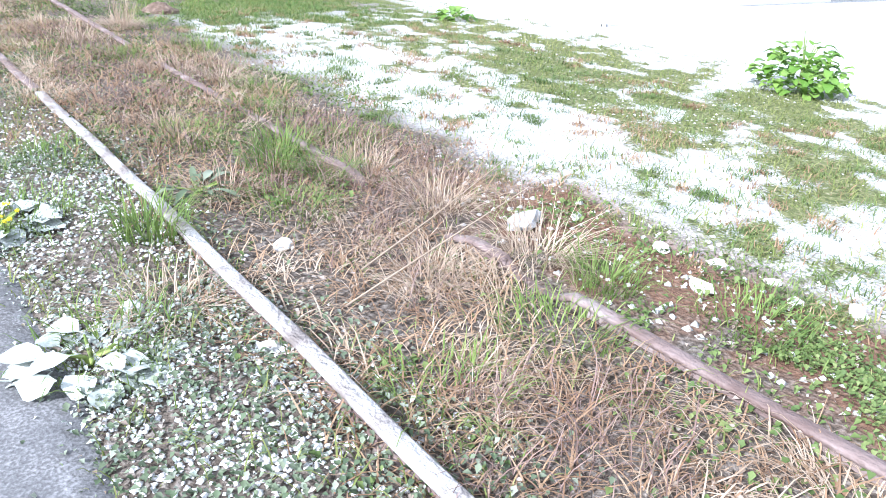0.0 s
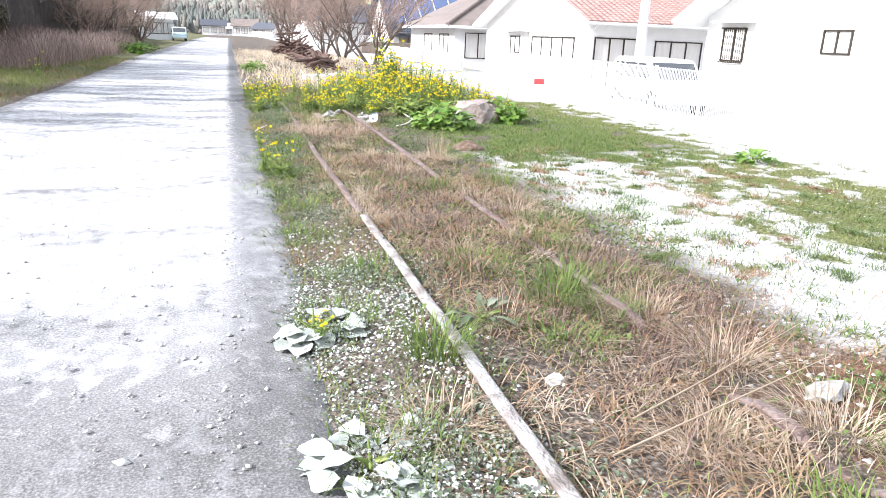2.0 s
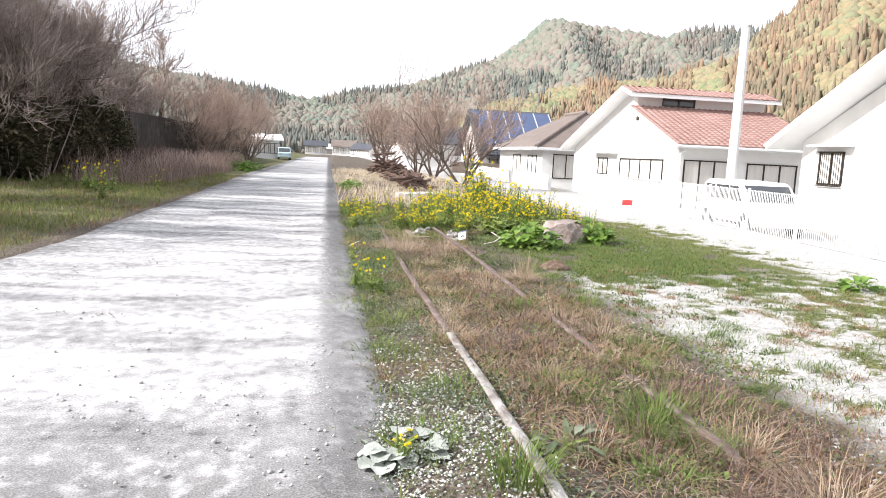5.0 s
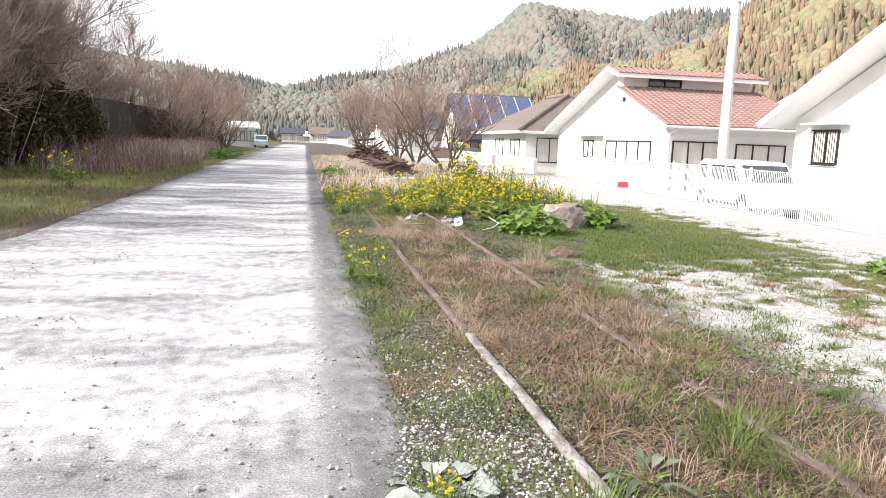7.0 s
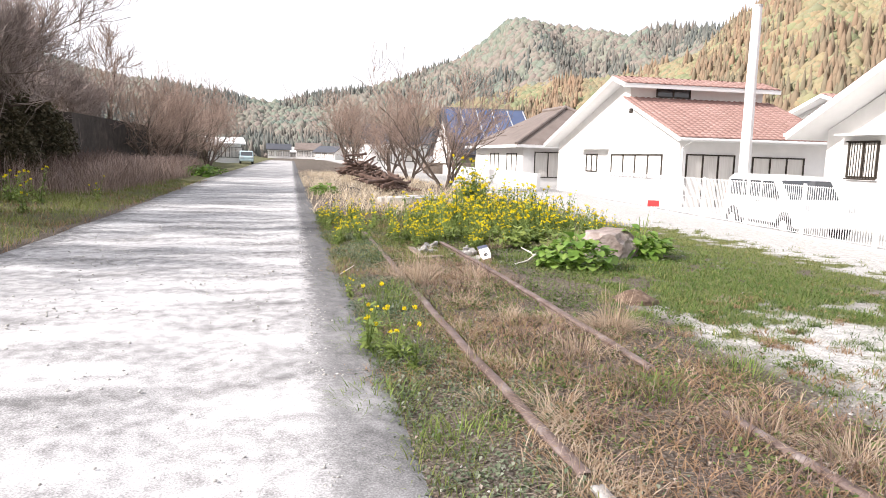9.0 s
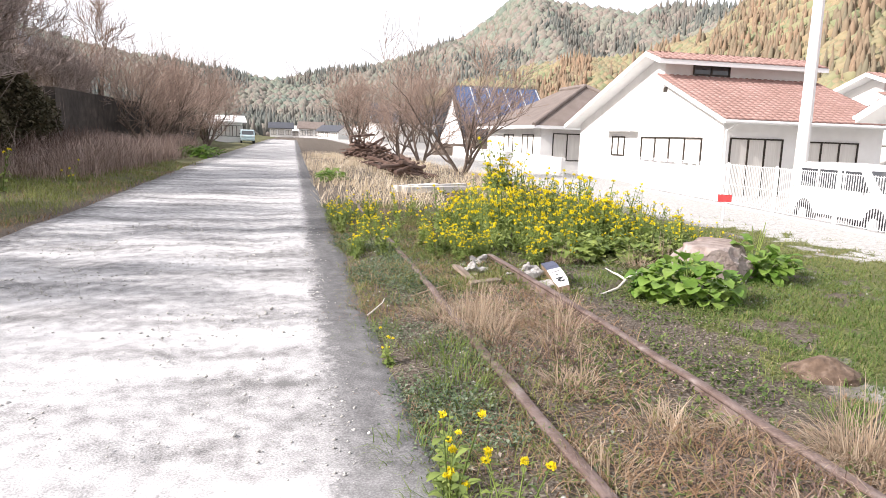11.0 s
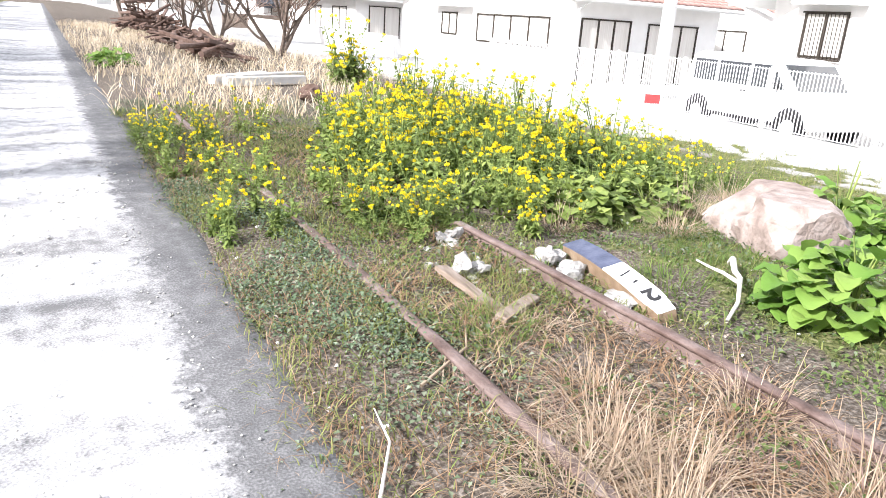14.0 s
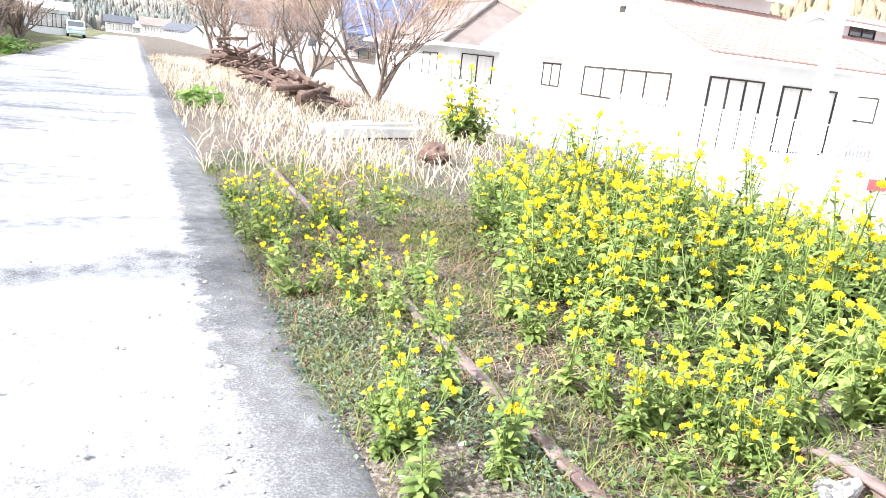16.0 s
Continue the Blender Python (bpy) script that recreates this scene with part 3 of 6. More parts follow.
def verge(x, y):
    """Close to the road's edge on the track's side."""
    return smooth01(x + 0.7 * wobble(y), -0.89, -0.63)


def near_green(x, y):
    return verge(x, y) * (0.15 + 0.85 * clumps(x, y, 2.2, 21, -0.1, 0.3)) * (1 - 0.55 * smooth01(x, -0.1, 0.3) * (1 - smooth01(x, 1.2, 1.6)))


def dry_zone(x, y):
    inside = smooth01(x, -0.3, 0.1) * (1 - smooth01(x + 1.2 * (fbm(x, y, 0.9, 321) - 0.5) + 0.6 * smooth01(y, 3.0, 5.0), 1.4, 2.1))
    gone = smooth01(y, 9.3, 10.2)
    earth = smooth01(x, 0.9, 1.15) * (1 - smooth01(y, -0.6, 0.0))
    return inside * (1 - 0.5 * gone) * (1 - earth) * (0.34 + 0.66 * smooth01(fbm(x, y, 1.7, 322), 0.36, 0.58))


P = scatter(66000, -0.35, 2.2, -3.2, 16.5, dry_zone)
n = len(P)
stuff("dry_grass", blades(P, RNG.uniform(0.02, 0.07, n) * (0.4 + 1.4 * fbm(P[:, 0], P[:, 1], 2.8, 323)), RNG.uniform(0.004, 0.009, n), RNG.uniform(0.8, 3.2, n)), DRY, "matted brown dead grass between the rails", "dry grass")
P = scatter(24000, -0.25, 2.0, -3.0, 8.5, lambda x, y: dry_zone(x, y) * smooth01(fbm(x, y, 1.3, 324), 0.42, 0.6))
n = len(P)
stuff("dead_weeds", blades(P, RNG.uniform(0.04, 0.15, n), RNG.uniform(0.003, 0.006, n), RNG.uniform(0.2, 1.8, n)), REDDRY, "reddish brown dead weed stalks", "dry weeds")


def mats_of_straw(count, seed):
    """Small matted tufts, each combed to one side."""
    g = np.random.default_rng(seed)
    out = []
    while len(out) < count:
        cx, cy = g.uniform(-0.2, 2.0), g.uniform(-3.0, 9.5)
        if g.uniform() > float(dry_zone(cx, cy)):
            continue
        k, r, h, way = int(g.integers(26, 60)), g.uniform(0.05, 0.12), g.uniform(0.03, 0.09), g.uniform(0, 6.28)
        x, y = cx + g.normal(0, r, k), cy + g.normal(0, r, k)
        out.append(blades(np.stack([x, y, land(x, y) - 0.01], 1), h * g.uniform(0.5, 1.2, k), g.uniform(0.004, 0.008, k), g.uniform(1.0, 2.8, k), 0.7, way + g.normal(0, 0.8, k)))
    return merge(*out)


stuff("dry_grass", mats_of_straw(130, 325), STRAW, "small combed tufts of bleached dead grass", "dry grass")
P = scatter(52000, -0.2, 2.6, -3.2, 16, lambda x, y: (0.05 + 0.95 * smooth01(fbm(x, y, 1.5, 326), 0.50, 0.60)) * (1 - 0.8 * smooth01(x, 1.9, 2.6)))
P[:, 2] += RNG.uniform(0.0, 0.04, len(P))
n = len(P)
stuff("ground_cover", flat_leaves(P, RNG.uniform(0.015, 0.04, n), RNG.uniform(-0.1, 1.0, n)), WEEDGREEN, "olive green low weeds growing through dead grass", "weeds")


def tuft(cx, cy, count, r, h0, h1, lean0, lean1, w=0.006):
    a, q = RNG.uniform(0, 2 * np.pi, count), r * np.sqrt(RNG.uniform(0, 1, count))
    x, y = cx + q * np.cos(a), cy + q * np.sin(a)
    P = np.stack([x, y, land(x, y) - 0.01], 1)
    return blades(P, RNG.uniform(h0, h1, count), RNG.uniform(0.6, 1.3, count) * w, RNG.uniform(lean0, lean1, count), az=a + RNG.normal(0, 0.7, count))


TUSSOCKS = [(0.03, 2.62, 0.22), (-0.05, 2.45, 0.18), (-0.1, 3.6, 0.2), (0.0, 4.3, 0.22), (1.25, -0.35, 0.42), (1.3, -1.0, 0.45), (0.75, -0.9, 0.25), (-0.25, -0.6, 0.28), (0.35, 0.3, 0.25), (1.2, 0.25, 0.35), (1.35, 2.6, 0.36), (1.1, 3.0, 0.3), (0.75, 4.4, 0.32),
            (0.6, 5.6, 0.35), (0.35, 6.2, 0.42), (1.35, 5.1, 0.5), (0.15, 7.2, 0.6), (0.05, 7.5, 0.65), (0.3, 7.7, 0.5), (0.75, 7.3, 0.5), (0.95, 7.9, 0.42), (0.45, 8.3, 0.45), (0.6, 7.0, 0.35), (1.36, 5.2, 0.62), (1.3, 5.1, 0.5), (0.2, 7.9, 0.6), (-0.05, 7.8, 0.5),
            (3.2, 10.3, 0.55), (3.9, 10.5, 0.5), (2.7, 10.0, 0.4), (1.9, 10.4, 0.4), (0.1, 5.2, 0.3), (0.2, 3.4, 0.3), (0.5, 1.5, 0.25)]
for k, (cx, cy, h) in enumerate(TUSSOCKS):
    c = int(70 + 90 * h)
    low = 0.62 if 5 < cy < 8.6 else 1.0
    t = thing("grass_tussock", Matrix(), "bleached straw-coloured dead grass tussock", "grass tussock", "dead tussocks")
    part("leaf_mass", np_mesh("leaf_mass", *tuft(cx, cy, int(c * 1.5), 0.15, h * 0.15 * low, h * 0.42 * low, 1.0, 2.8, 0.005), STRAW), None, t)
    part("seed_stalk", np_mesh("seed_stalk", *tuft(cx, cy, c // 4, 0.12, h * 0.35, h * (0.4 + 0.5 * low), 0.05, 0.75, 0.0042), STRAW), None, t)

GREENSPOTS = [(-0.6, 2.2, 0.12), (-0.4, 3.2, 0.12), (-0.72, 3.9, 0.13), (-0.45, 4.6, 0.12), (-0.65, 5.6, 0.14), (-0.3, 6.2, 0.12), (-0.7, 7.6, 0.1), (0.55, 1.2, 0.13), (1.2, 1.6, 0.12), (1.5, 2.2, 0.12), (0.85, 3.6, 0.11), (1.7, 4.0, 0.14), (1.45, 0.9, 0.12), (0.3, -1.6, 0.12), (0.9, -1.5, 0.13), (1.6, -1.9, 0.12), (0.6, 0.0, 0.12), (1.75, 5.6, 0.12), (-0.2, 1.2, 0.12), (0.4, 9.0, 0.12), (1.8, 9.2, 0.14), (0.9, 10.6, 0.14), (0.75, 0.55, 0.18), (0.95, 0.8, 0.2), (1.35, -1.35, 0.16), (-0.1, 0.0, 0.22), (1.0, 0.35, 0.16), (-0.5, -0.7, 0.12), (-0.5, 0.55, 0.12), (-0.25, 6.9, 0.13), (-0.2, 6.5, 0.12), (-0.6, 5.0, 0.14)]
for cx, cy, h in GREENSPOTS:
    tagged(new("grass_tuft", np_mesh("grass_tuft", *tuft(cx, cy, 190, 0.15 if h > 0.145 else 0.24, h * 0.35, h, 0.4, 1.4), GREEN)), "fresh green grass tuft between dead stalks", "grass", "green tufts")

P = scatter(36000, -1.25, 3.0, -3.2, 17, lambda x, y: near_green(x, y) * (1 - 0.35 * smooth01(y, 4, 7)))
n = len(P)
stuff("short_grass", blades(P, RNG.uniform(0.02, 0.08, n), RNG.uniform(0.003, 0.006, n), RNG.uniform(0.3, 1.2, n)), GREEN, "short green grass along the gravel edge", "grass")
P = scatter(98000, -1.25, 0.5, -3.2, 18, lambda x, y: verge(x, y) * (1 - smooth01(x, -0.1, 0.5)) * (0.12 + 0.88 * clumps(x, y, 3.5, 23, -0.12, 0.2)) * (1 - 0.15 * smooth01(y, 3, 6)))
P[:, 2] += RNG.uniform(0.005, 0.05, len(P))
n = len(P)
stuff("ground_cover", flat_leaves(P, RNG.uniform(0.012, 0.032, n), RNG.uniform(-0.2, 0.9, n)), COVER, "low creeping weeds with small dusty leaves", "weeds")
P = scatter(15000, 0.0, 4.8, 8.0, 18, lambda x, y: 0.25 + 0.75 * clumps(x, y, 2.5, 25, -0.1, 0.2))
P[:, 2] += RNG.uniform(0.005, 0.06, len(P))
n = len(P)
stuff("ground_cover", flat_leaves(P, RNG.uniform(0.015, 0.04, n), RNG.uniform(-0.2, 0.9, n)), COVER, "low creeping weeds around the overgrown rails", "weeds")
P = scatter(16000, -0.85, 2.2, -3.2, 13, lambda x, y: 0.2 + 0.8 * clumps(x, y, 4.0, 27, 0.0, 0.25))
P[:, 2] += RNG.uniform(0.012, 0.05, len(P))
n = len(P)
stuff("leaf_litter", flat_leaves(P, RNG.uniform(0.008, 0.028, n), RNG.uniform(-0.5, 0.7, n)), LITTER, "pale dead leaves and chaff on soil", "leaf litter")


P = scatter(14000, -1.0, 0.15, 1.5, 14, lambda x, y: verge(x, y) * clumps(x, y, 3.0, 37, -0.1, 0.2))
n = len(P)
stuff("dry_grass", blades(P, RNG.uniform(0.02, 0.09, n), RNG.uniform(0.003, 0.006, n), RNG.uniform(0.5, 2.5, n)), DRY, "short dead grass among the verge weeds", "dry grass")
P = scatter(14000, -11.5, -4.9, 4, 34, lambda x, y: 0.2 + 0.8 * clumps(x, y, 1.8, 47, -0.1, 0.2))
n = len(P)
stuff("dry_grass", blades(P, RNG.uniform(0.04, 0.16, n), RNG.uniform(0.006, 0.014, n), RNG.uniform(0.4, 1.8, n)), DRY, "dead grass mixed into the rough verge", "dry grass")
P = scatter(9000, 1.5, 6.5, -3.5, 14, lambda x, y: 0.1 + 0.9 * clumps(x, y, 2.4, 49, 0.0, 0.25))
n = len(P)
stuff("dry_grass", blades(P, RNG.uniform(0.015, 0.06, n), RNG.uniform(0.003, 0.006, n), RNG.uniform(0.4, 2.2, n)), DRY, "thin dead grass mixed into the turf", "dry grass")


P = scatter(15000, -1.2, 0.0, -3.2, 2.2, lambda x, y: verge(x, y) * (0.15 + 0.85 * clumps(x, y, 3.2, 29, -0.1, 0.2)))
P[:, 2] += RNG.uniform(0.01, 0.06, len(P))
n = len(P)
stuff("dusty_weeds", flat_leaves(P, RNG.uniform(0.008, 0.024, n), RNG.uniform(-0.3, 0.9, n)), DUSTY, "pale dust-coated creeping weeds by the track", "weeds")
P = scatter(16000, 1.12, 2.0, -3.2, -0.6, lambda x, y: smooth01(fbm(x, y, 1.8, 381), 0.42, 0.56) * (1 - smooth01(x, 1.5, 2.0)))
P[:, 2] += RNG.uniform(0.005, 0.05, len(P))
n = len(P)
stuff("ground_cover", flat_leaves(P, RNG.uniform(0.012, 0.03, n), RNG.uniform(-0.2, 0.9, n)), WEEDGREEN, "green creeping weeds on red earth", "weeds")


P = scatter(34000, -1.1, 0.05, 5.5, 12.5, lambda x, y: verge(x, y) * clumps(x, y, 3.0, 59, -0.08, 0.12))
P[:, 2] += RNG.uniform(0.005, 0.06, len(P))
n = len(P)
stuff("ground_cover", flat_leaves(P, RNG.uniform(0.012, 0.03, n), RNG.uniform(-0.2, 0.9, n)), BLUECOVER, "dense blue-green creeping weeds at the track's edge", "weeds")


P = scatter(150000, 1.3, 7.6, -3.5, 16, lambda x, y: turf_cover(x, y) * (0.3 + 0.7 * smooth01(fbm(x, y, 6.0, 311), 0.38, 0.6)))
n = len(P)
stuff("short_grass", blades(P, RNG.uniform(0.015, 0.06, n) * (0.6 + 0.9 * fbm(P[:, 0], P[:, 1], 3.0, 312)), RNG.uniform(0.004, 0.009, n), RNG.uniform(0.4, 1.6, n)), TURFGREEN, "thin yellow-green turf in patches on gravel", "grass")
P = scatter(60000, 2.1, 6.4, 4.2, 14, lambda x, y: smooth01(y + fbm(x, y, 1.0, 313), 5.0, 6.2) * turf_cover(x, y) * (1 - smooth01(x, 4.2, 6.2)))
n = len(P)
stuff("short_grass", blades(P, RNG.uniform(0.02, 0.07, n), RNG.uniform(0.004, 0.009, n), RNG.uniform(0.4, 1.5, n)), LAWN, "lush dark green grass beside the boulder", "grass")
P = scatter(56000, -11.5, -5.0, 4, 34, lambda x, y: (0.1 + 0.9 * clumps(x, y, 2.0, 45, -0.2, 0.2)) * (0.3 + 0.7 * smooth01(-x, 5.0, 6.2)))
n = len(P)
stuff("verge_grass", blades(P, RNG.uniform(0.04, 0.16, n), RNG.uniform(0.008, 0.016, n), RNG.uniform(0.3, 1.2, n)), TURFGREEN, "rough green grass on the verge beside the track", "grass")


def yard_tufts(count, seed):
    """Small flat tufts scattered over the bare gravel."""
    g = np.random.default_rng(seed)
    out = []
    for k in range(count):
        cx, cy = 1.9 + 3.6 * g.uniform() ** 1.2, g.uniform(-3.2, 6.5)
        n, r = int(g.integers(30, 90)), g.uniform(0.03, 0.10)
        x, y = cx + g.normal(0, r, n), cy + g.normal(0, r, n)
        out.append(blades(np.stack([x, y, land(x, y) - 0.005], 1), g.uniform(0.01, 0.05, n), g.uniform(0.004, 0.009, n), g.uniform(0.5, 2.0, n)))
    return merge(*out)


stuff("short_grass", yard_tufts(330, 371), WEEDGREEN, "small low tufts scattered over bare gravel", "grass")
stuff("dry_grass", yard_tufts(170, 372), DRY, "small dead tufts scattered over bare gravel", "dry grass")


# stones on road and yard
def pebble_arrays(P, r):
    base = np.array([(1, 0, 0), (-1, 0, 0), (0, 1, 0), (0, -1, 0), (0, 0, 0.7), (0, 0, -0.7)], float)
    tri = np.array([(0, 2, 4), (2, 1, 4), (1, 3, 4), (3, 0, 4), (2, 0, 5), (1, 2, 5), (3, 1, 5), (0, 3, 5)])
    n = len(P)
    a = RNG.uniform(0, 2 * np.pi, n)
    jit = RNG.uniform(0.6, 1.3, (n, 6, 3))
    B = base[None] * jit * r[:, None, None]
    c, s = np.cos(a)[:, None], np.sin(a)[:, None]
    B = np.stack([B[..., 0] * c - B[..., 1] * s, B[..., 0] * s + B[..., 1] * c, B[..., 2]], -1)
    return (P[:, None] + B).reshape(-1, 3), (np.arange(n)[:, None, None] * 6 + tri[None]).reshape(-1, 3), None


P = scatter(16000, -4.8, -0.85, -3.4, 14, lambda x, y: 0.08 + 0.6 * smooth01(fbm(x, y, 1.0, 331), 0.5, 0.65) + 0.9 * np.exp(-((x + 1.03) / 0.07) ** 2))
P[:, 2] = 0.006
a = pebble_arrays(P, RNG.uniform(0.003, 0.009, len(P)) * RNG.choice([1, 1, 1, 2.0], len(P)))
stuff("loose_gravel", a, PEBBLE, "loose pale pebbles on the gravel track", "gravel")
P = scatter(230, -3.4, -0.95, -3.3, 0.3, lambda x, y: smooth01(fbm(x, y, 1.2, 332), 0.42, 0.6))
P[:, 2] = 0.006
stuff("loose_gravel", pebble_arrays(P, RNG.uniform(0.012, 0.042, len(P))), WHITESTONE_PALE, "white angular stones on the damp track", "gravel")
P = scatter(8000, 1.7, 7.0, -3.5, 12, lambda x, y: (1 - smooth01(y, 4, 6)) * 0.15 + (1 - 0.9 * smooth01(y, 4, 6)) * 0.85 * clumps(x, y, 2.4, 53, -0.05, 0.3))
P[:, 2] += 0.01
stuff("loose_gravel", pebble_arrays(P, RNG.uniform(0.005, 0.018, len(P))), PEBBLE, "loose pale pebbles on the yard", "gravel")
P = scatter(450, 1.2, 2.3, -3.2, 0.6)
P[:, 2] += 0.012
stuff("loose_gravel", pebble_arrays(P, RNG.uniform(0.005, 0.024, len(P))), PEBBLE, "pale stones in bare reddish earth", "gravel")
P = scatter(1300, -1.2, 0.0, -3.2, 12, lambda x, y: (1 - 0.7 * smooth01(y, 2, 5)) * (0.2 + 0.8 * clumps(x, y, 4.0, 57, -0.05, 0.25)))
P[:, 2] += 0.012
stuff("loose_gravel", pebble_arrays(P, RNG.uniform(0.006, 0.022, len(P))), PEBBLE, "whitish chippings among the verge weeds", "gravel")


P = scatter(34000, -0.95, 1.6, -3.2, 15, lambda x, y: verge(x, y) * (0.1 + 0.9 * smooth01(fbm(x, y, 1.2, 341), 0.44, 0.6)) * (0.45 + 0.55 * smooth01(y, -0.5, 2.5)) * (1 - 0.6 * smooth01(x, 0.0, 0.4)))
n = len(P)
stuff("short_grass", blades(P, RNG.uniform(0.02, 0.085, n) * (0.5 + fbm(P[:, 0], P[:, 1], 2.6, 342)), RNG.uniform(0.004, 0.008, n), RNG.uniform(0.4, 1.6, n)), TURFGREEN, "olive green grass along the gravel edge", "grass")
P = scatter(26000, -1.0, 0.3, -3.2, 2.4, lambda x, y: (0.35 + 0.65 * smooth01(-y, 0.2, 1.2)) * verge(x, y) * (0.15 + 0.85 * smooth01(fbm(x, y, 2.0, 343), 0.4, 0.6)) * (1 - 0.8 * smooth01(x, -0.05, 0.2)))
P[:, 2] += 0.014
stuff("loose_gravel", pebble_arrays(P, RNG.uniform(0.005, 0.015, len(P))), WHITESTONE_PALE, "white chippings spilled over the verge", "gravel")


P = scatter(28000, -0.8, 1.5, 7.8, 17, lambda x, y: verge(x, y) * (0.15 + 0.85 * smooth01(fbm(x, y, 1.6, 344), 0.4, 0.58)) * smooth01(y, 7.8, 9.2))
n = len(P)
stuff("short_grass", blades(P, RNG.uniform(0.025, 0.10, n) * (0.4 + 1.1 * fbm(P[:, 0], P[:, 1], 2.0, 345)), RNG.uniform(0.004, 0.008, n), RNG.uniform(0.3, 1.6, n)), TURFGREEN, "thin green grass over the overgrown rails", "grass")


# ---- leafy plants ----
def leaf_arrays(base, az, length, width, rise, droop, seg=5):
    """One broad leaf with a stalk: a bent, slightly wavy sheet."""
    t = np.linspace(0, 1, seg + 1)
    d = np.array([math.cos(az), math.sin(az), 0])
    s = np.array([-math.sin(az), math.cos(az), 0])
    mid = base + np.outer(t * length * 0.9, d) + np.outer(rise * length * t - droop * length * t * t, [0, 0, 1.0])
    half = width * np.interp(t, [0, 0.2, 0.32, 0.55, 0.8, 1], [0.04, 0.07, 0.72, 1.0, 0.82, 0.22])
    wav = 0.15 * half * np.sin(t * 14 + az * 3)
    L = mid + np.outer(half, s) + np.outer(half * 0.3 + wav, [0, 0, 1.0])
    Rr = mid - np.outer(half, s) + np.outer(half * 0.3 - wav, [0, 0, 1.0])
    V = np.stack([L, mid, Rr], 1).reshape(-1, 3)
    Q = []
    for i in range(seg):
        Q += [(3 * i, 3 * i + 1, 3 * i + 4, 3 * i + 3), (3 * i + 1, 3 * i + 2, 3 * i + 5, 3 * i + 4)]
    return V, None, np.array(Q)


def leafy(count, spread, height, length, width, rise=(0.3, 1.0)):
    out = []
    for k in range(count):
        az = RNG.uniform(0, 2 * np.pi)
        r = spread * math.sqrt(RNG.uniform(0, 1))
        b = np.array([r * math.cos(az) * 0.55, r * math.sin(az) * 0.55, RNG.uniform(0.0, height * (1 - 0.7 * r / (spread + 1e-6)))])
        out.append(leaf_arrays(b, az + RNG.normal(0, 0.6), length * RNG.uniform(0.6, 1.2), width * RNG.uniform(0.7, 1.2), RNG.uniform(*rise), RNG.uniform(0.35, 0.9) * min(1, rise[1])))
    return merge(*out)


def leafy_plant(x, y, label, count=60, spread=0.4, height=0.3, length=0.28, width=0.08, material=None, name="leafy_plant", stalks=0, rise=(0.3, 1.0)):
    m = thing(name, pose(x, y, float(land(x, y))), label, "plant", "leafy plants")
    part("foliage", np_mesh("foliage", *leafy(count, spread, height, length, width, rise), material or LEAF), None, m)
    ps = [[((0, 0, -0.02), 0.012), ((0.02 * math.cos(a), 0.02 * math.sin(a), height * 0.4), 0.009), ((0.1 * math.cos(a), 0.1 * math.sin(a), height * RNG.uniform(0.7, 1.0 + stalks)), 0.004)] for a in np.linspace(0, 6, 5)]
    V, Q = tube_arrays(ps, 5)
    part("stalk", np_mesh("stalk", V, None, Q, RAPELEAF), None, m)
    return m


leafy_plant(2.4, 8.4, "lush bright green dock plant beside the boulder", 190, 0.75, 0.5, 0.19, 0.085)
leafy_plant(3.85, 9.45, "green leafy weed with tall stems behind the boulder", 120, 0.6, 0.45, 0.28, 0.07, stalks=0.8)
leafy_plant(2.3, 10.75, "dark green broad-leaved clump under the rapeseed", 190, 0.8, 0.34, 0.16, 0.075, RAPELEAF)
leafy_plant(3.3, 11.0, "dark green broad-leaved clump at the rapeseed's edge", 130, 0.6, 0.36, 0.16, 0.07, RAPELEAF)
leafy_plant(2.9, 10.55, "dark green broad-leaved clump before the rapeseed", 120, 0.6, 0.3, 0.15, 0.075, RAPELEAF)
leafy_plant(6.6, 0.35, "rounded bright green weed clump on gravel", 210, 0.75, 0.6, 0.18, 0.055)
leafy_plant(5.9, 5.1, "small green weed clump at the gravel edge", 45, 0.35, 0.14, 0.2, 0.05)
leafy_plant(-0.1, 23.5, "green leafy weed clump by the track edge", 70, 0.6, 0.4, 0.3, 0.09)
leafy_plant(-5.9, 41.0, "bright green weeds at the track edge", 120, 1.5, 0.7, 0.5, 0.14)
leafy_plant(-0.55, -0.75, "pale wilted cabbage-like plant dusted with grit", 26, 0.34, 0.07, 0.17, 0.055, PALELEAF, "wilted_plant", rise=(-0.1, 0.35))
leafy_plant(-0.62, 0.42, "pale wilted broad-leaved plant dusted with grit", 20, 0.26, 0.10, 0.17, 0.06, PALELEAF, "wilted_plant", rise=(-0.1, 0.4))
leafy_plant(0.25, 0.35, "spiky grey-green thistle rosette", 22, 0.12, 0.06, 0.2, 0.022, COVER, "thistle")


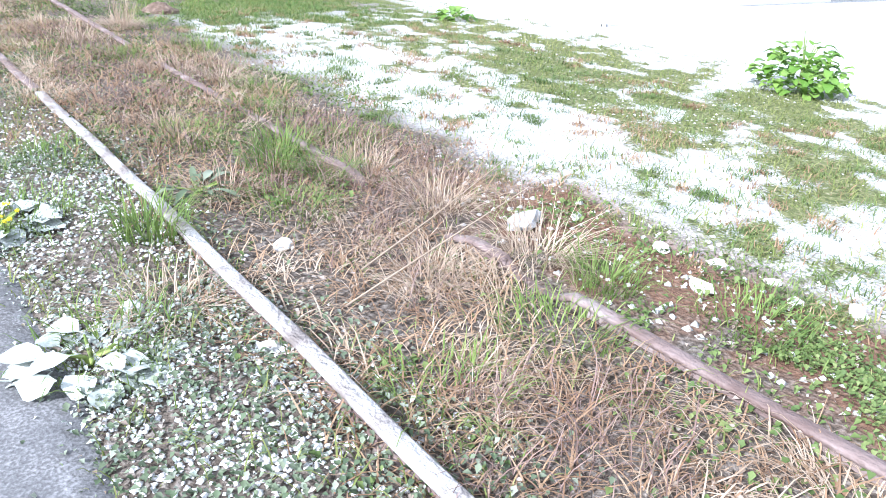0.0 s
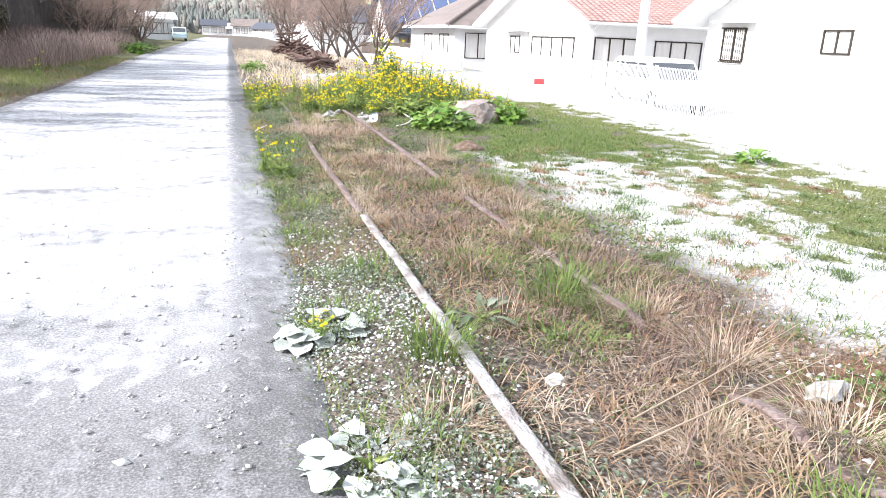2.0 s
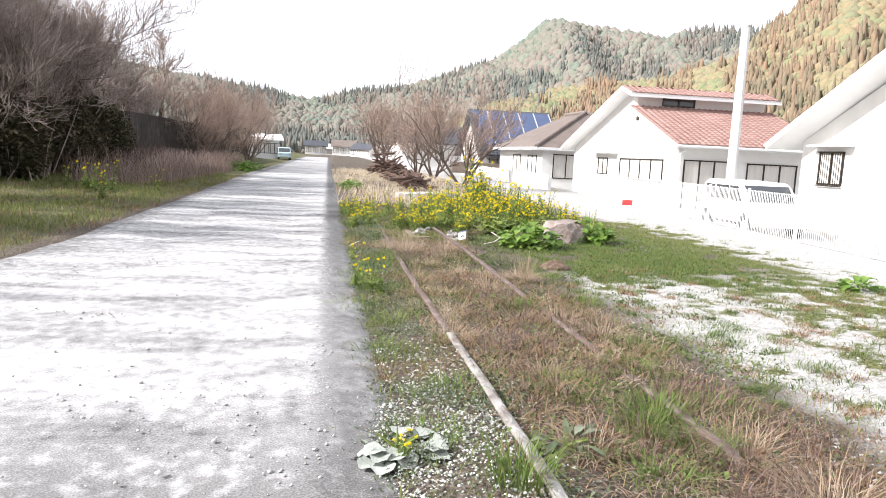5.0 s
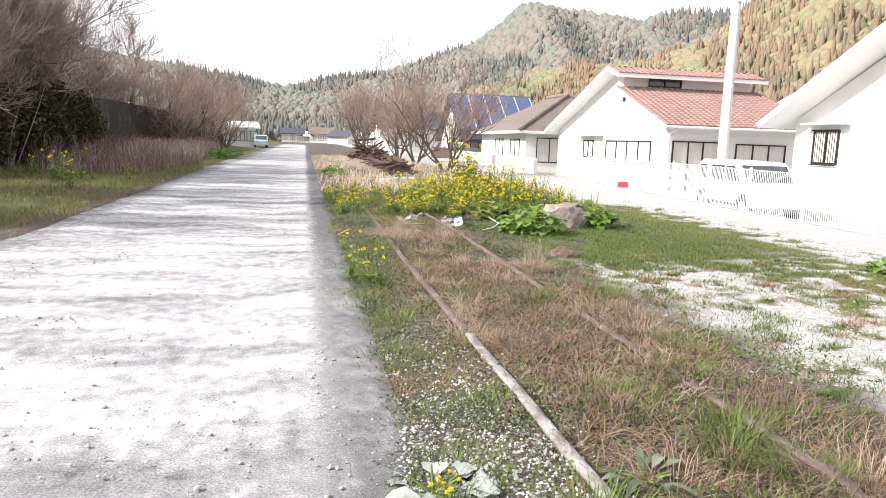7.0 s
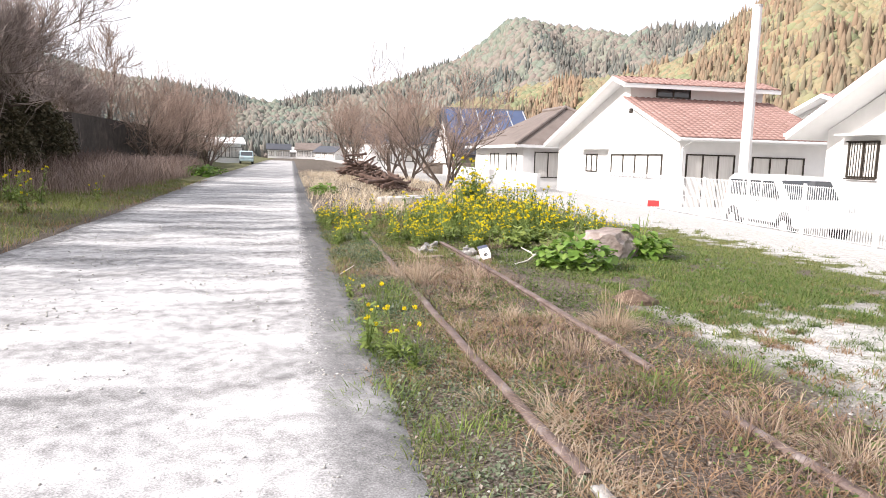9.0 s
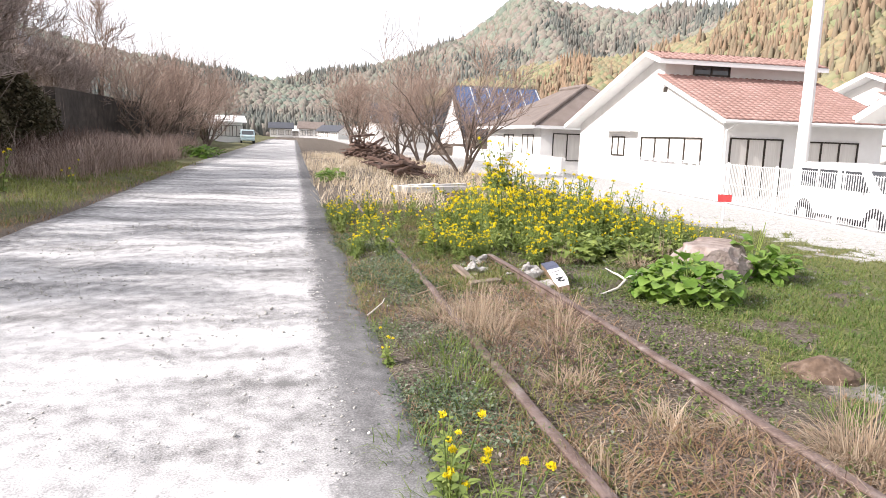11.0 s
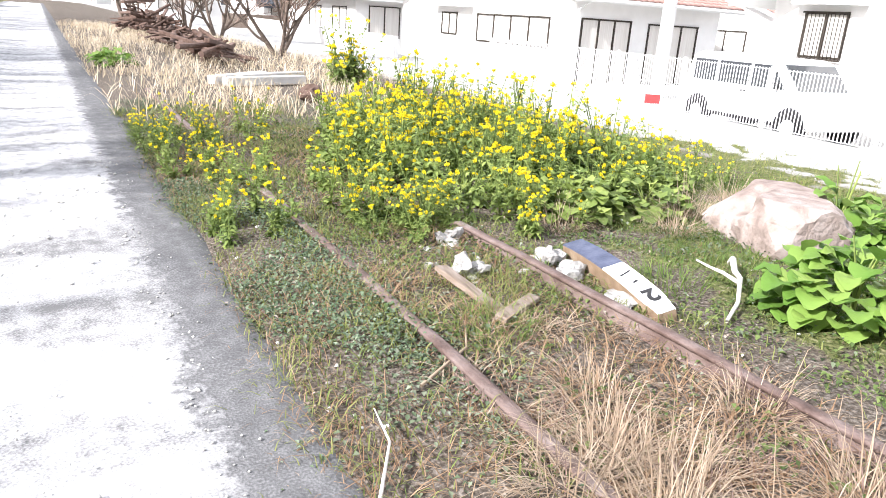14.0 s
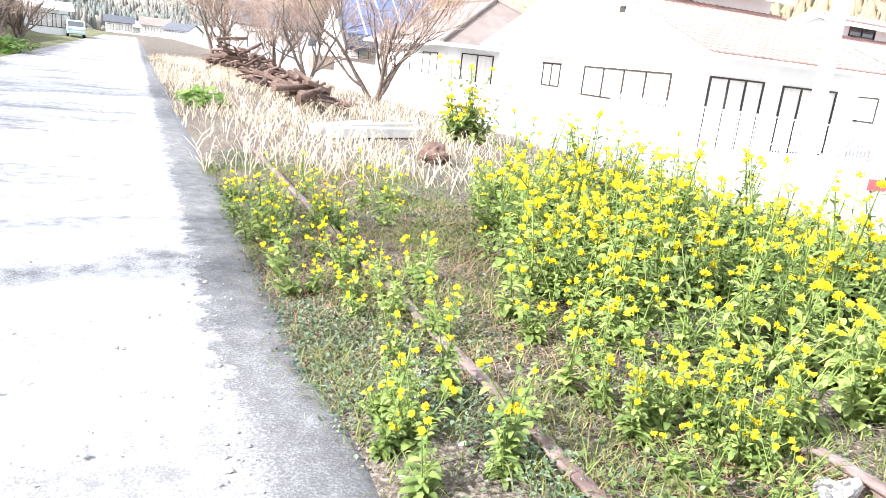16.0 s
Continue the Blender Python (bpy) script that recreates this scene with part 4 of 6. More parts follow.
# ---- rapeseed ----
def rapeseed(height, seed, bloom=1.0):
    """One flowering plant: stems, leaves and the yellow heads."""
    g = np.random.default_rng(seed)
    m = thing("rapeseed_plant", Matrix(), "yellow-flowered rapeseed plant with green leaves", "flower", "rapeseed plants")
    stems, leaves, tips = [], [], []
    for k in range(g.integers(4, 6)):
        az, out = g.uniform(0, 6.28), g.uniform(0.03, 0.28)
        h = height * g.uniform(0.42, 1.05)
        p = [np.array([0, 0, -0.02]), np.array([out * 0.3 * math.cos(az), out * 0.3 * math.sin(az), h * 0.4]), np.array([out * math.cos(az), out * math.sin(az), h])]
        stems.append([(p[0], 0.009), (p[1], 0.006), (p[2], 0.003)])
        tips.append(p[2])
        for q in range(g.integers(0, 2)):
            b0 = p[1] * 0.5 + p[2] * 0.5
            b1 = b0 + np.array([g.normal(0, 0.07), g.normal(0, 0.07), h * g.uniform(0.2, 0.38)])
            stems.append([(b0, 0.004), (b1, 0.0022)])
            tips.append(b1)
        for q in range(g.integers(17, 24)):
            t = g.uniform(0.04, 0.96)
            b = p[0] * (1 - t) + p[2] * t
            leaves.append(leaf_arrays(b, g.uniform(0, 6.28), g.uniform(0.07, 0.17) * (1.15 - 0.75 * t), g.uniform(0.016, 0.042) * (1.15 - 0.8 * t), g.uniform(0.1, 0.8), g.uniform(0.2, 0.7), 4))
    V, Q = tube_arrays(stems, 4)
    part("stalk", np_mesh("stalk", V, None, Q, RAPELEAF), None, m)
    part("foliage", np_mesh("foliage", *merge(*leaves), RAPELEAF), None, m)
    for tp in tips[:max(1, int(len(tips) * bloom))]:
        c = g.integers(12, 26)
        ball = g.normal(0, 1, (c, 3))
        ball /= np.linalg.norm(ball, axis=1)[:, None]
        F = tp + ball * [0.019, 0.019, 0.013] * g.uniform(0.75, 1.1, (c, 1))
        V, T = [], []
        for i, f in enumerate(F):
            r, a0 = g.uniform(0.008, 0.0125), g.uniform(0, 6.28)
            V.append(f)
            for s in range(4):
                a = a0 + s * math.pi / 2
                V.append(f + [r * math.cos(a - 0.6), r * math.sin(a - 0.6), g.normal(0.002, r * 0.75)])
                V.append(f + [r * math.cos(a + 0.6), r * math.sin(a + 0.6), g.normal(0.002, r * 0.75)])
                T.append((i * 9, i * 9 + 1 + 2 * s, i * 9 + 2 + 2 * s))
        part("flower_head", np_mesh("flower_head", V, T, None, PETAL), None, m)
    return m


protos = [rapeseed(h, 100 + i, q) for i, (h, q) in enumerate(((0.62, 1.0), (0.55, 0.45), (0.7, 0.9), (0.5, 0.6), (0.78, 1.0), (0.6, 0.4), (0.66, 1.0), (0.45, 0.5)))]


def place_rape(x, y, s, first=[0]):
    k = first[0]
    first[0] += 1
    if y > 18 and x > 3:
        k = len(protos) * 50 + (0, 4, 6)[k % 3]
    m = pose(x, y, float(land(x, y)), RNG.normal(0, 5), RNG.normal(0, 5), RNG.uniform(0, 360)) @ Matrix.Diagonal((s, s, s, 1))
    if k < len(protos):
        protos[k].matrix_world = m
    else:
        o = copy_thing(protos[k % len(protos)], m)
        o.matrix_world = m


spots = []
while len(spots) < 270:
    x, y = RNG.uniform(0.25, 5.0), RNG.uniform(10.5, 16.0)
    inside = y > 10.6 + 0.25 * max(0, x - 3.2) and x > 0.35 + 0.40 * max(0, y - 11.6) + 0.5 * max(0, 11.0 - y) and x < 4.9 and y < 17.2 - 0.9 * abs(x - 3.2)
    if inside and all((x - a) ** 2 + (y - b) ** 2 > 0.15 ** 2 for a, b, _ in spots):
        spots.append((x, y, RNG.uniform(0.75, 1.35) * (0.72 + 0.28 * float(smooth01(y, 10.8, 12.2))) * (1 - 0.45 * float(smooth01(x, 3.4, 4.9))) * (0.75 + 0.25 * float(smooth01(x, 0.9, 1.8)))))
for k in range(58):
    spots.append((RNG.uniform(-0.62, 0.12), RNG.uniform(10.7, 15.6), RNG.uniform(0.38, 0.7)))
for k in range(34):
    spots.append((RNG.uniform(0.35, 2.2), RNG.uniform(10.25, 11.2), RNG.uniform(0.4, 0.62)))
for k in range(9):
    spots.append((RNG.uniform(0.0, 1.0), RNG.uniform(11.2, 16.0), RNG.uniform(0.45, 0.7)))
for x, y, s in ((-0.5, 4.7, 0.75), (-0.66, 4.95, 0.7), (-0.6, 5.3, 0.6), (-0.62, 6.9, 0.4), (-0.4, 4.4, 0.7), (-0.62, 0.3, 0.4), (4.1, 20.4, 2.0), (4.3, 20.6, 2.0), (4.0, 20.7, 1.9), (4.35, 20.3, 1.7), (3.9, 20.4, 1.8), (4.15, 20.2, 1.8), (4.2, 20.45, 2.0), (3.98, 20.55, 1.9)):
    spots.append((x, y, s))
for x, y, s in ((-7.6, 18.5, 1.5), (-7.2, 18.9, 1.3), (-8.0, 19.2, 1.6), (-6.6, 16.0, 1.1), (-9.0, 20.5, 1.3), (-6.2, 20.0, 1.0), (-10.5, 22.0, 1.3)):
    spots.append((x, y, s))
for x, y, s in spots:
    place_rape(x, y, s)


# ---- stones, timber and the fallen marker ----
def rock(x, y, z, sx, sy, sz, seed, material, name, label, category, sub=3, rough=0.22, turn=0.0, group=""):
    bm = bmesh.new()
    bmesh.ops.create_icosphere(bm, subdivisions=sub, radius=1.0)
    for v in bm.verts:
        p = v.co * 1.1 + Vector((seed * 3.1, seed, 0))
        k = 1 + rough * noise.noise(p) * 2 + rough * 0.5 * noise.noise(p * 3.1)
        c = v.co * k
        if sub == 4:
            c = Vector((max(-0.8, min(0.8, c.x)), max(-0.82, min(0.82, c.y)), max(-0.6, min(0.72, c.z))))
        v.co = Vector((c.x * sx, c.y * sy, c.z * sz))
    ob = new(name, bm_mesh(name, bm, material))
    ob.matrix_world = pose(x, y, z, 0, 0, turn)
    return tagged(ob, label, category, group)


rock(3.38, 9.55, 0.08, 0.62, 0.5, 0.42, 3, STONE, "boulder", "large pale pinkish weathered boulder in weeds", "boulder", 4, 0.26, 70)
rock(2.15, 6.35, -0.03, 0.30, 0.22, 0.13, 5, REDEARTH, "earth_mound", "low reddish earth mound in the turf", "mound", 3, 0.2)
rock(0.86, 10.28, 0.045, 0.085, 0.08, 0.075, 6, WHITESTONE, "rubble", "crumbling white concrete rubble lump", "rubble", 3, 0.75, 0, "white rubble")
rock(0.67, 9.7, 0.04, 0.09, 0.085, 0.07, 7, WHITESTONE, "rubble", "crumbling white concrete rubble lump", "rubble", 3, 0.75, 40, "white rubble")
rock(1.27, 9.72, 0.05, 0.085, 0.065, 0.065, 8, WHITESTONE, "rubble", "white concrete rubble beside the rail", "rubble", 3, 0.75, 80, "white rubble")
rock(1.26, 9.46, 0.04, 0.08, 0.07, 0.06, 9, WHITESTONE, "rubble", "white concrete rubble beside the rail", "rubble", 3, 0.75, 10, "white rubble")
rock(1.27, 9.0, 0.03, 0.10, 0.09, 0.05, 11, WHITESTONE, "rubble", "flat white rubble under the marker", "rubble", 3, 0.75, 10, "white rubble")
for k, (x, y, s) in enumerate(((1.5, -0.72, 0.10), (1.82, -0.78, 0.04), (1.9, -1.25, 0.045), (2.0, -1.5, 0.05), (2.05, -1.75, 0.045), (1.95, -1.9, 0.04), (2.1, -2.1, 0.05), (1.7, -1.6, 0.06), (-0.35, -0.55, 0.05), (-0.05, -1.05, 0.05), (0.35, -0.35, 0.05))):
    rock(x, y, float(land(x, y)) + s * 0.3, s, s * 0.7, s * 0.5, 20 + k, WHITESTONE if k < 2 else PEBBLE, "stone", "pale rough stone lying in the dirt", "stone", 2, 0.3, k * 37, "loose stones")


for k in range(26):
    a, r = RNG.uniform(0, 6.28), RNG.uniform(0.05, 0.3)
    cx, cy = ((0.86, 10.28), (0.67, 9.7), (1.27, 9.6), (1.3, 9.0))[k % 4]
    q = RNG.uniform(0.012, 0.035)
    x, y = cx + r * math.cos(a), cy + r * math.sin(a)
    rock(x, y, float(land(x, y)) + q * 0.3, q, q * 0.8, q * 0.6, 60 + k, WHITESTONE, "rubble_chip", "small white concrete chip on soil", "rubble", 1, 0.5, k * 50, "rubble chips")


def stick(points, r, name, label, material, category="branch"):
    V, Q = tube_arrays([[(Vector(p), r * (1 - 0.6 * i / (len(points) - 1))) for i, p in enumerate(points)]], 7)
    return tagged(new(name, np_mesh(name, V, None, Q, material, True)), label, category)


stick([(2.4, 9.23, 0.06), (2.28, 9.13, 0.13), (2.12, 8.98, 0.12), (2.02, 8.86, 0.13), (1.85, 8.72, 0.06), (1.62, 8.6, 0.03)], 0.024, "dead_branch", "bleached forked dead branch on grass", WOODPALE)
stick([(2.02, 8.86, 0.10), (1.95, 8.93, 0.15), (1.93, 9.02, 0.16), (1.88, 9.08, 0.19)], 0.014, "dead_branch", "bleached broken branch stub on grass", WOODPALE)
stick([(0.5, -0.75, 0.06), (1.0, -0.6, 0.14), (1.6, -0.4, 0.24)], 0.0045, "dry_stalk", "long pale dry reed stalk", STRAW)
stick([(0.3, -0.95, 0.05), (0.9, -0.85, 0.16), (1.5, -0.7, 0.22)], 0.0045, "dry_stalk", "long pale dry reed stalk", STRAW)
stick([(-0.65, 8.0, 0.03), (-0.5, 8.25, 0.07), (-0.45, 8.5, 0.05)], 0.007, "dead_branch", "pale twisted twig at the verge", WOODPALE)
stick([(-0.2, 8.6, 0.04), (0.1, 8.75, 0.09), (0.3, 9.1, 0.05)], 0.008, "dry_stalk", "curved dry stalk by the rail", STRAW)


def plank(x, y, z, length, w, t, rz, ry, label):
    bm = boxes(((-length / 2, -w / 2, -t / 2), (length / 2, w / 2, t / 2)), bevel=0.006)
    for v in bm.verts:
        v.co.z += 0.02 * math.sin(v.co.x * 3)
    ob = new("plank", bm_mesh("plank", bm, WOODGREY))
    ob.matrix_world = pose(x, y, z, 8, ry, rz)
    return tagged(ob, label, "plank")


plank(0.5, 9.35, 0.07, 0.6, 0.09, 0.03, 100, -6, "split weathered plank lying between the rails")
plank(0.62, 9.1, 0.06, 0.4, 0.07, 0.03, 30, 4, "short broken plank lying between the rails")


def marker():
    """The fallen track marker: a flat bar bent in the middle, navy and white above, ochre sides."""
    m = thing("track_marker", pose(1.42, 9.24, 0.03, 0, 0, -12) @ pose(0, 0, 0, 0, -15, 0), "fallen concrete track marker, navy and white with black numeral", "track marker")
    L, w = 1.08, 0.07
    def top(s):
        return 0.05 + 0.075 * max(0.0, 1 - ((s - 0.42) / 0.62) ** 2) ** 0.8
    def strip(s0, s1, lift, z0, wide, n=14):
        bm = bmesh.new()
        rows = []
        for i in range(n + 1):
            s = s0 + (s1 - s0) * i / n
            y = L / 2 - s * L
            ww = wide * (1 - 0.25 * smooth01(s, 0.85, 1.0))
            zt = top(s) + lift
            zb = zt - 0.004 if z0 is None else z0
            rows.append([bm.verts.new(c) for c in ((-ww, y, zb), (-ww, y, zt - 0.008), (-ww + 0.008, y, zt), (ww - 0.008, y, zt), (ww, y, zt - 0.008), (ww, y, zb))])
        for a, b in zip(rows, rows[1:]):
            for k in range(6):
                bm.faces.new((a[k], a[(k + 1) % 6], b[(k + 1) % 6], b[k]))
        bm.faces.new(rows[0][::-1]), bm.faces.new(rows[-1])
        return bm
    body = part("body", strip(0, 1, 0, -0.05, w), OCHRE, m, "ochre stained concrete body")
    part("navy_face", strip(0.0, 0.49, 0.004, None, w), NAVY, m, "faded navy paint")
    part("white_face", strip(0.492, 1.0, 0.004, None, w), SIGNWHITE, m, "chipped white paint")
    def glyph(text, s, size, turn):
        cu = bpy.data.curves.new("numeral", "FONT")
        cu.body, cu.size, cu.extrude, cu.align_x, cu.align_y = text, size, 0.002, "CENTER", "CENTER"
        cu.offset = 0.004
        tmp = bpy.data.objects.new("numeral", cu)
        scene.collection.objects.link(tmp)
        me = bpy.data.meshes.new_from_object(tmp.evaluated_get(bpy.context.evaluated_depsgraph_get()))
        bpy.data.objects.remove(tmp)
        me.materials.clear()
        me.materials.append(BLACK)
        slope = math.degrees(math.atan2(top(s + 0.02) - top(s - 0.02), 0.04 * L))
        ob = part("numeral", me, BLACK, m, "black painted numeral")
        ob.matrix_local = pose(0, L / 2 - s * L, top(s) + 0.009, -slope, 0, 0) @ pose(0, 0, 0, 0, 0, turn)
        return ob
    glyph("2", 0.86, 0.15, 180)
    for s, wd, tl in ((0.62, 0.04, 0.010), (0.72, 0.016, 0.014)):
        b = part("mark", boxes(((-wd, -tl / 2, 0), (wd, tl / 2, 0.003))), BLACK, m, "worn black paint stroke")
        slope = math.degrees(math.atan2(top(s + 0.02) - top(s - 0.02), 0.04 * L))
        b.matrix_local = pose(0, L / 2 - s * L, top(s) + 0.007, -slope, 0, 20)


marker()


# ---- timber pile ----
def timber(x, y, z, length, r, rz, ry, square):
    bm = bmesh.new()
    if square:
        box(bm, (-length / 2, -r, -r * 0.8), (length / 2, r, r * 0.8), 0.02)
    else:
        cyl(bm, r, (-length / 2, 0, 0), (length / 2, 0, 0), 9)
    for v in bm.verts:
        v.co.y += 0.03 * math.sin(v.co.x * 2 + x)
    ob = new("timber", bm_mesh("timber", bm, LOGBROWN))
    ob.matrix_world = pose(x, y, z, 0, ry, rz)
    return tagged(ob, "old dark timber baulk in a heap" if square else "rough dark log in a heap", "timber", "timber heap")


for k in range(170):
    u = k / 169
    y = 24.8 + 19 * u + RNG.uniform(-1, 1)
    x = 2.55 + RNG.uniform(-0.6, 0.5) - 0.1 * u
    z = 0.08 + RNG.uniform(0, 0.42) + 0.9 * math.exp(-((u - 0.75) / 0.25) ** 2) * RNG.uniform(0, 1)
    timber(x, y, z, RNG.uniform(0.8, 2.6), RNG.uniform(0.025, 0.075), RNG.uniform(45, 135), RNG.uniform(-14, 14), k % 2)
for k, (x, y) in enumerate(((2.3, 20.1), (2.6, 20.8), (1.9, 20.6))):
    bm = boxes(((-0.9, -0.09, 0), (0.9, 0.09, 0.16)), bevel=0.015)
    ob = new("concrete_sleeper", bm_mesh("concrete_sleeper", bm, CONCRETE))
    ob.matrix_world = pose(x, y, float(land(x, y)) + 0.02, 0, 0, 20 + 12 * k)
    tagged(ob, "pale concrete sleeper lying in straw", "sleeper", "sleepers")


rock(2.4, 17.7, 0.1, 0.2, 0.17, 0.16, 31, LOGBROWN, "tree_stump", "dark rotten stump in bleached straw", "stump", 3, 0.35)

# straw meadow behind the flowers
P = scatter(16000, -0.7, 6.0, 15.5, 48, lambda x, y: 0.25 + 0.75 * clumps(x, y, 1.2, 61, -0.2, 0.2))
n = len(P)
stuff("straw_meadow", blades(P, RNG.uniform(0.08, 0.36, n), RNG.uniform(0.008, 0.018, n), RNG.uniform(0.3, 1.6, n)), PALESTRAW, "bleached standing straw beside the track", "dry grass")
P = scatter(26000, -10.6, -5.6, 21, 48, lambda x, y: smooth01(y, 21, 26) * smooth01(-x, 6.0, 7.6) * (1 - smooth01(-x, 9.2, 10.2)))
n = len(P)
stuff("tall_dry_grass", blades(P, RNG.uniform(0.3, 1.2, n) * (0.55 + 0.6 * clumps(P[:, 0], P[:, 1], 1.4, 63, -0.25, 0.25)), RNG.uniform(0.008, 0.02, n), RNG.uniform(0.1, 1.3, n)), mat("plume_grass", [(0.15, 0.105, 0.085), (0.30, 0.22, 0.18), (0.52, 0.42, 0.37)], 0.85, 2.0, island=0.7, translucent=0.2), "tall brown plume grass along the track", "dry grass")


# ---- trees ----
def grow(g, p, d, length, r, level, out, twigs, spread, up, levels):
    k = 5 if level < levels - 1 else 3
    pts = []
    for i in range(k + 1):
        pts.append((p.copy(), r * (1 - 0.5 * i / k)))
        d = (d + Vector(g.normal(0, 0.13, 3)) + Vector((0, 0, up))).normalized()
        p = p + d * (length / k)
    (out if level < levels - 1 else twigs).append(pts)
    if level >= levels:
        return
    for c in range(int(g.integers(3, 6))):
        t = g.uniform(0.25, 1.0) if c else 1.0
        i = min(k, int(t * k))
        q = Vector(pts[i][0])
        side = Vector(g.normal(0, 1, 3))
        nd = (d + side.normalized() * spread * g.uniform(0.5, 1.1) + Vector((0, 0, 0.2))).normalized()
        grow(g, q, nd, length * g.uniform(0.58, 0.82), pts[i][1] * 0.62, level + 1, out, twigs, spread, up, levels)


def bare_tree(x, y, height, seed, label, stems=3, levels=4, bark=None, twig=None, spread=0.75, lean=(0, 0), fat=1.3, girth=0.013):
    g = np.random.default_rng(seed)
    m = thing("bare_tree", pose(x, y, float(land(x, y))), label, "tree", "bare trees")
    out, twigs = [], []
    for s in range(stems):
        a = s * 6.28 / stems + g.uniform(0, 1)
        d = Vector((0.45 * math.cos(a) + lean[0], 0.45 * math.sin(a) + lean[1], 1)).normalized() if stems > 1 else Vector((lean[0], lean[1], 1)).normalized()
        grow(g, Vector((0.06 * math.cos(a), 0.06 * math.sin(a), -0.05)), d, height * 0.36, girth * height, 0, out, twigs, spread, 0.04, levels)
    tall = max(q[0].z for path in twigs for q in path)
    twigs = [[(p, max(fat * r, 0.0065 if fat < 2.2 else 0.011)) for p, r in q] for q in twigs]
    trunks = [q for q in out if q[0][0].z < 0]
    limbs = [q for q in out if q[0][0].z >= 0]
    for nm, paths, sides, mt, lb in (("trunk", trunks, 8, bark or BARK, ""), ("branchwork", limbs, 4, bark or BARK, ""), ("crown", twigs, 3, twig or TWIG, "fine leafless twigs")):
        V, Q = tube_arrays(paths, sides)
        part(nm, np_mesh(nm, V * (height / tall), None, Q, mt, nm == "trunk"), None, m, lb)
    return m


def tree_copy(ob, x, y, s, turn, label):
    o = copy_thing(ob, pose(x, y, float(land(x, y)), 0, 0, turn) @ Matrix.Diagonal((s, s, s, 1)))
    o.matrix_world = pose(x, y, float(land(x, y)), 0, 0, turn) @ Matrix.Diagonal((s, s, s, 1))
    return tagged(o, label)


TA = bare_tree(5.2, 29.3, 5.9, 11, "leafless multi-stemmed tree beside the timber", 3, 4, spread=1.0, fat=1.6, girth=0.011)
TB = bare_tree(5.2, 38.4, 6.0, 12, "leafless grey-brown tree in the row", 4, 4, spread=1.0, fat=1.7, girth=0.011)
TC = bare_tree(3.3, 48.5, 6.2, 13, "leafless spreading tree in the row", 3, 4, spread=1.0, fat=1.7, girth=0.011)
tree_copy(TB, 3.4, 58.0, 1.2, 100, "leafless bushy tree at the row's end")
tree_copy(TA, 4.9, 44.0, 0.95, 70, "leafless tree beyond the timber heap")
TD = bare_tree(-11.6, 26, 9.0, 41, "large bare tree with drooping dark boughs", 3, 5, twig=TWIGDARK, spread=0.95, lean=(0.25, -0.1), fat=2.4, girth=0.019)
TE = bare_tree(-12.8, 39, 9.0, 42, "tall bare reddish tree on the bank", 1, 5, twig=TWIG, spread=0.9, fat=2.3, girth=0.022)
tree_copy(TD, -12.6, 21.5, 0.95, 60, "large bare tree with dark spreading boughs")
tree_copy(TD, -10.6, 23.0, 0.82, 205, "bare dark-limbed tree reaching over the verge")
tree_copy(TE, -12.4, 47.0, 0.95, 140, "tall bare reddish tree above the retaining wall")
tree_copy(TD, -12.6, 41.5, 0.7, 20, "bare tree with dark limbs above the retaining wall")
tree_copy(TD, -13.4, 31.0, 0.85, 120, "bare dark tree at the thicket's edge")
for k, (x, y, q) in enumerate(((-8.9, 44, 1.1), (-8.6, 49, 1.1), (-8.3, 55, 1.15), (-8.0, 62, 1.2), (-8.8, 70, 1.2), (-8.6, 41.5, 0.95), (-9.3, 52, 1.1))):
    tree_copy((TA, TB, TC)[k % 3], x, y, q, 77 * k, "leafless tree leaning out along the track")
for k, (x, y, q) in enumerate(((-11.0, 3.2, 0.62), (-12.0, 8.4, 0.8), (-11.5, 11.6, 0.85), (-12.0, 14.8, 0.95), (-12.5, 18.2, 0.95), (-13.0, -2.4, 0.8))):
    tree_copy((TE, TD)[k % 2], x, y, q, 50 + 83 * k, "bare tree beside the track casting broken shade")


def shrub(x, y, w, d, h, seed, label):
    """A dark thicket: woody stems and many small leaves, ragged at the edge."""
    g = np.random.default_rng(seed)
    m = thing("shrub", pose(x, y, float(land(x, y))), label, "shrub", "bank thicket")
    paths = []
    for k in range(26):
        a = Vector((g.uniform(-w, w) * 0.8, g.uniform(-d, d) * 0.8, -0.05))
        b = a + Vector((g.normal(0, 0.5), g.normal(0, 0.5), h * g.uniform(0.6, 1.1)))
        c = (a + b) / 2 + Vector(g.normal(0, 0.25, 3))
        paths.append([(a, 0.022), (c, 0.014), (b, 0.005)])
    V, Q = tube_arrays(paths, 4)
    part("stalk", np_mesh("stalk", V, None, Q, TWIGDARK), None, m)
    cc = 11000
    u = g.normal(0, 1, (cc, 3))
    u /= np.linalg.norm(u, axis=1)[:, None]
    rad = g.uniform(0.25, 1.0, cc) ** 0.4
    L = u * rad[:, None] * (1 + 0.25 * waves(u[:, 0] * 3, u[:, 1] * 3 + u[:, 2] * 2, 2.0, seed))[:, None]
    L = L * [w, d, h * 0.55] + [0, 0, h * 0.55]
    L = L[L[:, 2] > 0.03]
    part("foliage", np_mesh("foliage", *flat_leaves(L, g.uniform(0.09, 0.22, len(L)), g.uniform(-0.8, 0.9, len(L))), HEDGE), None, m, "small dark leaves")
    return m


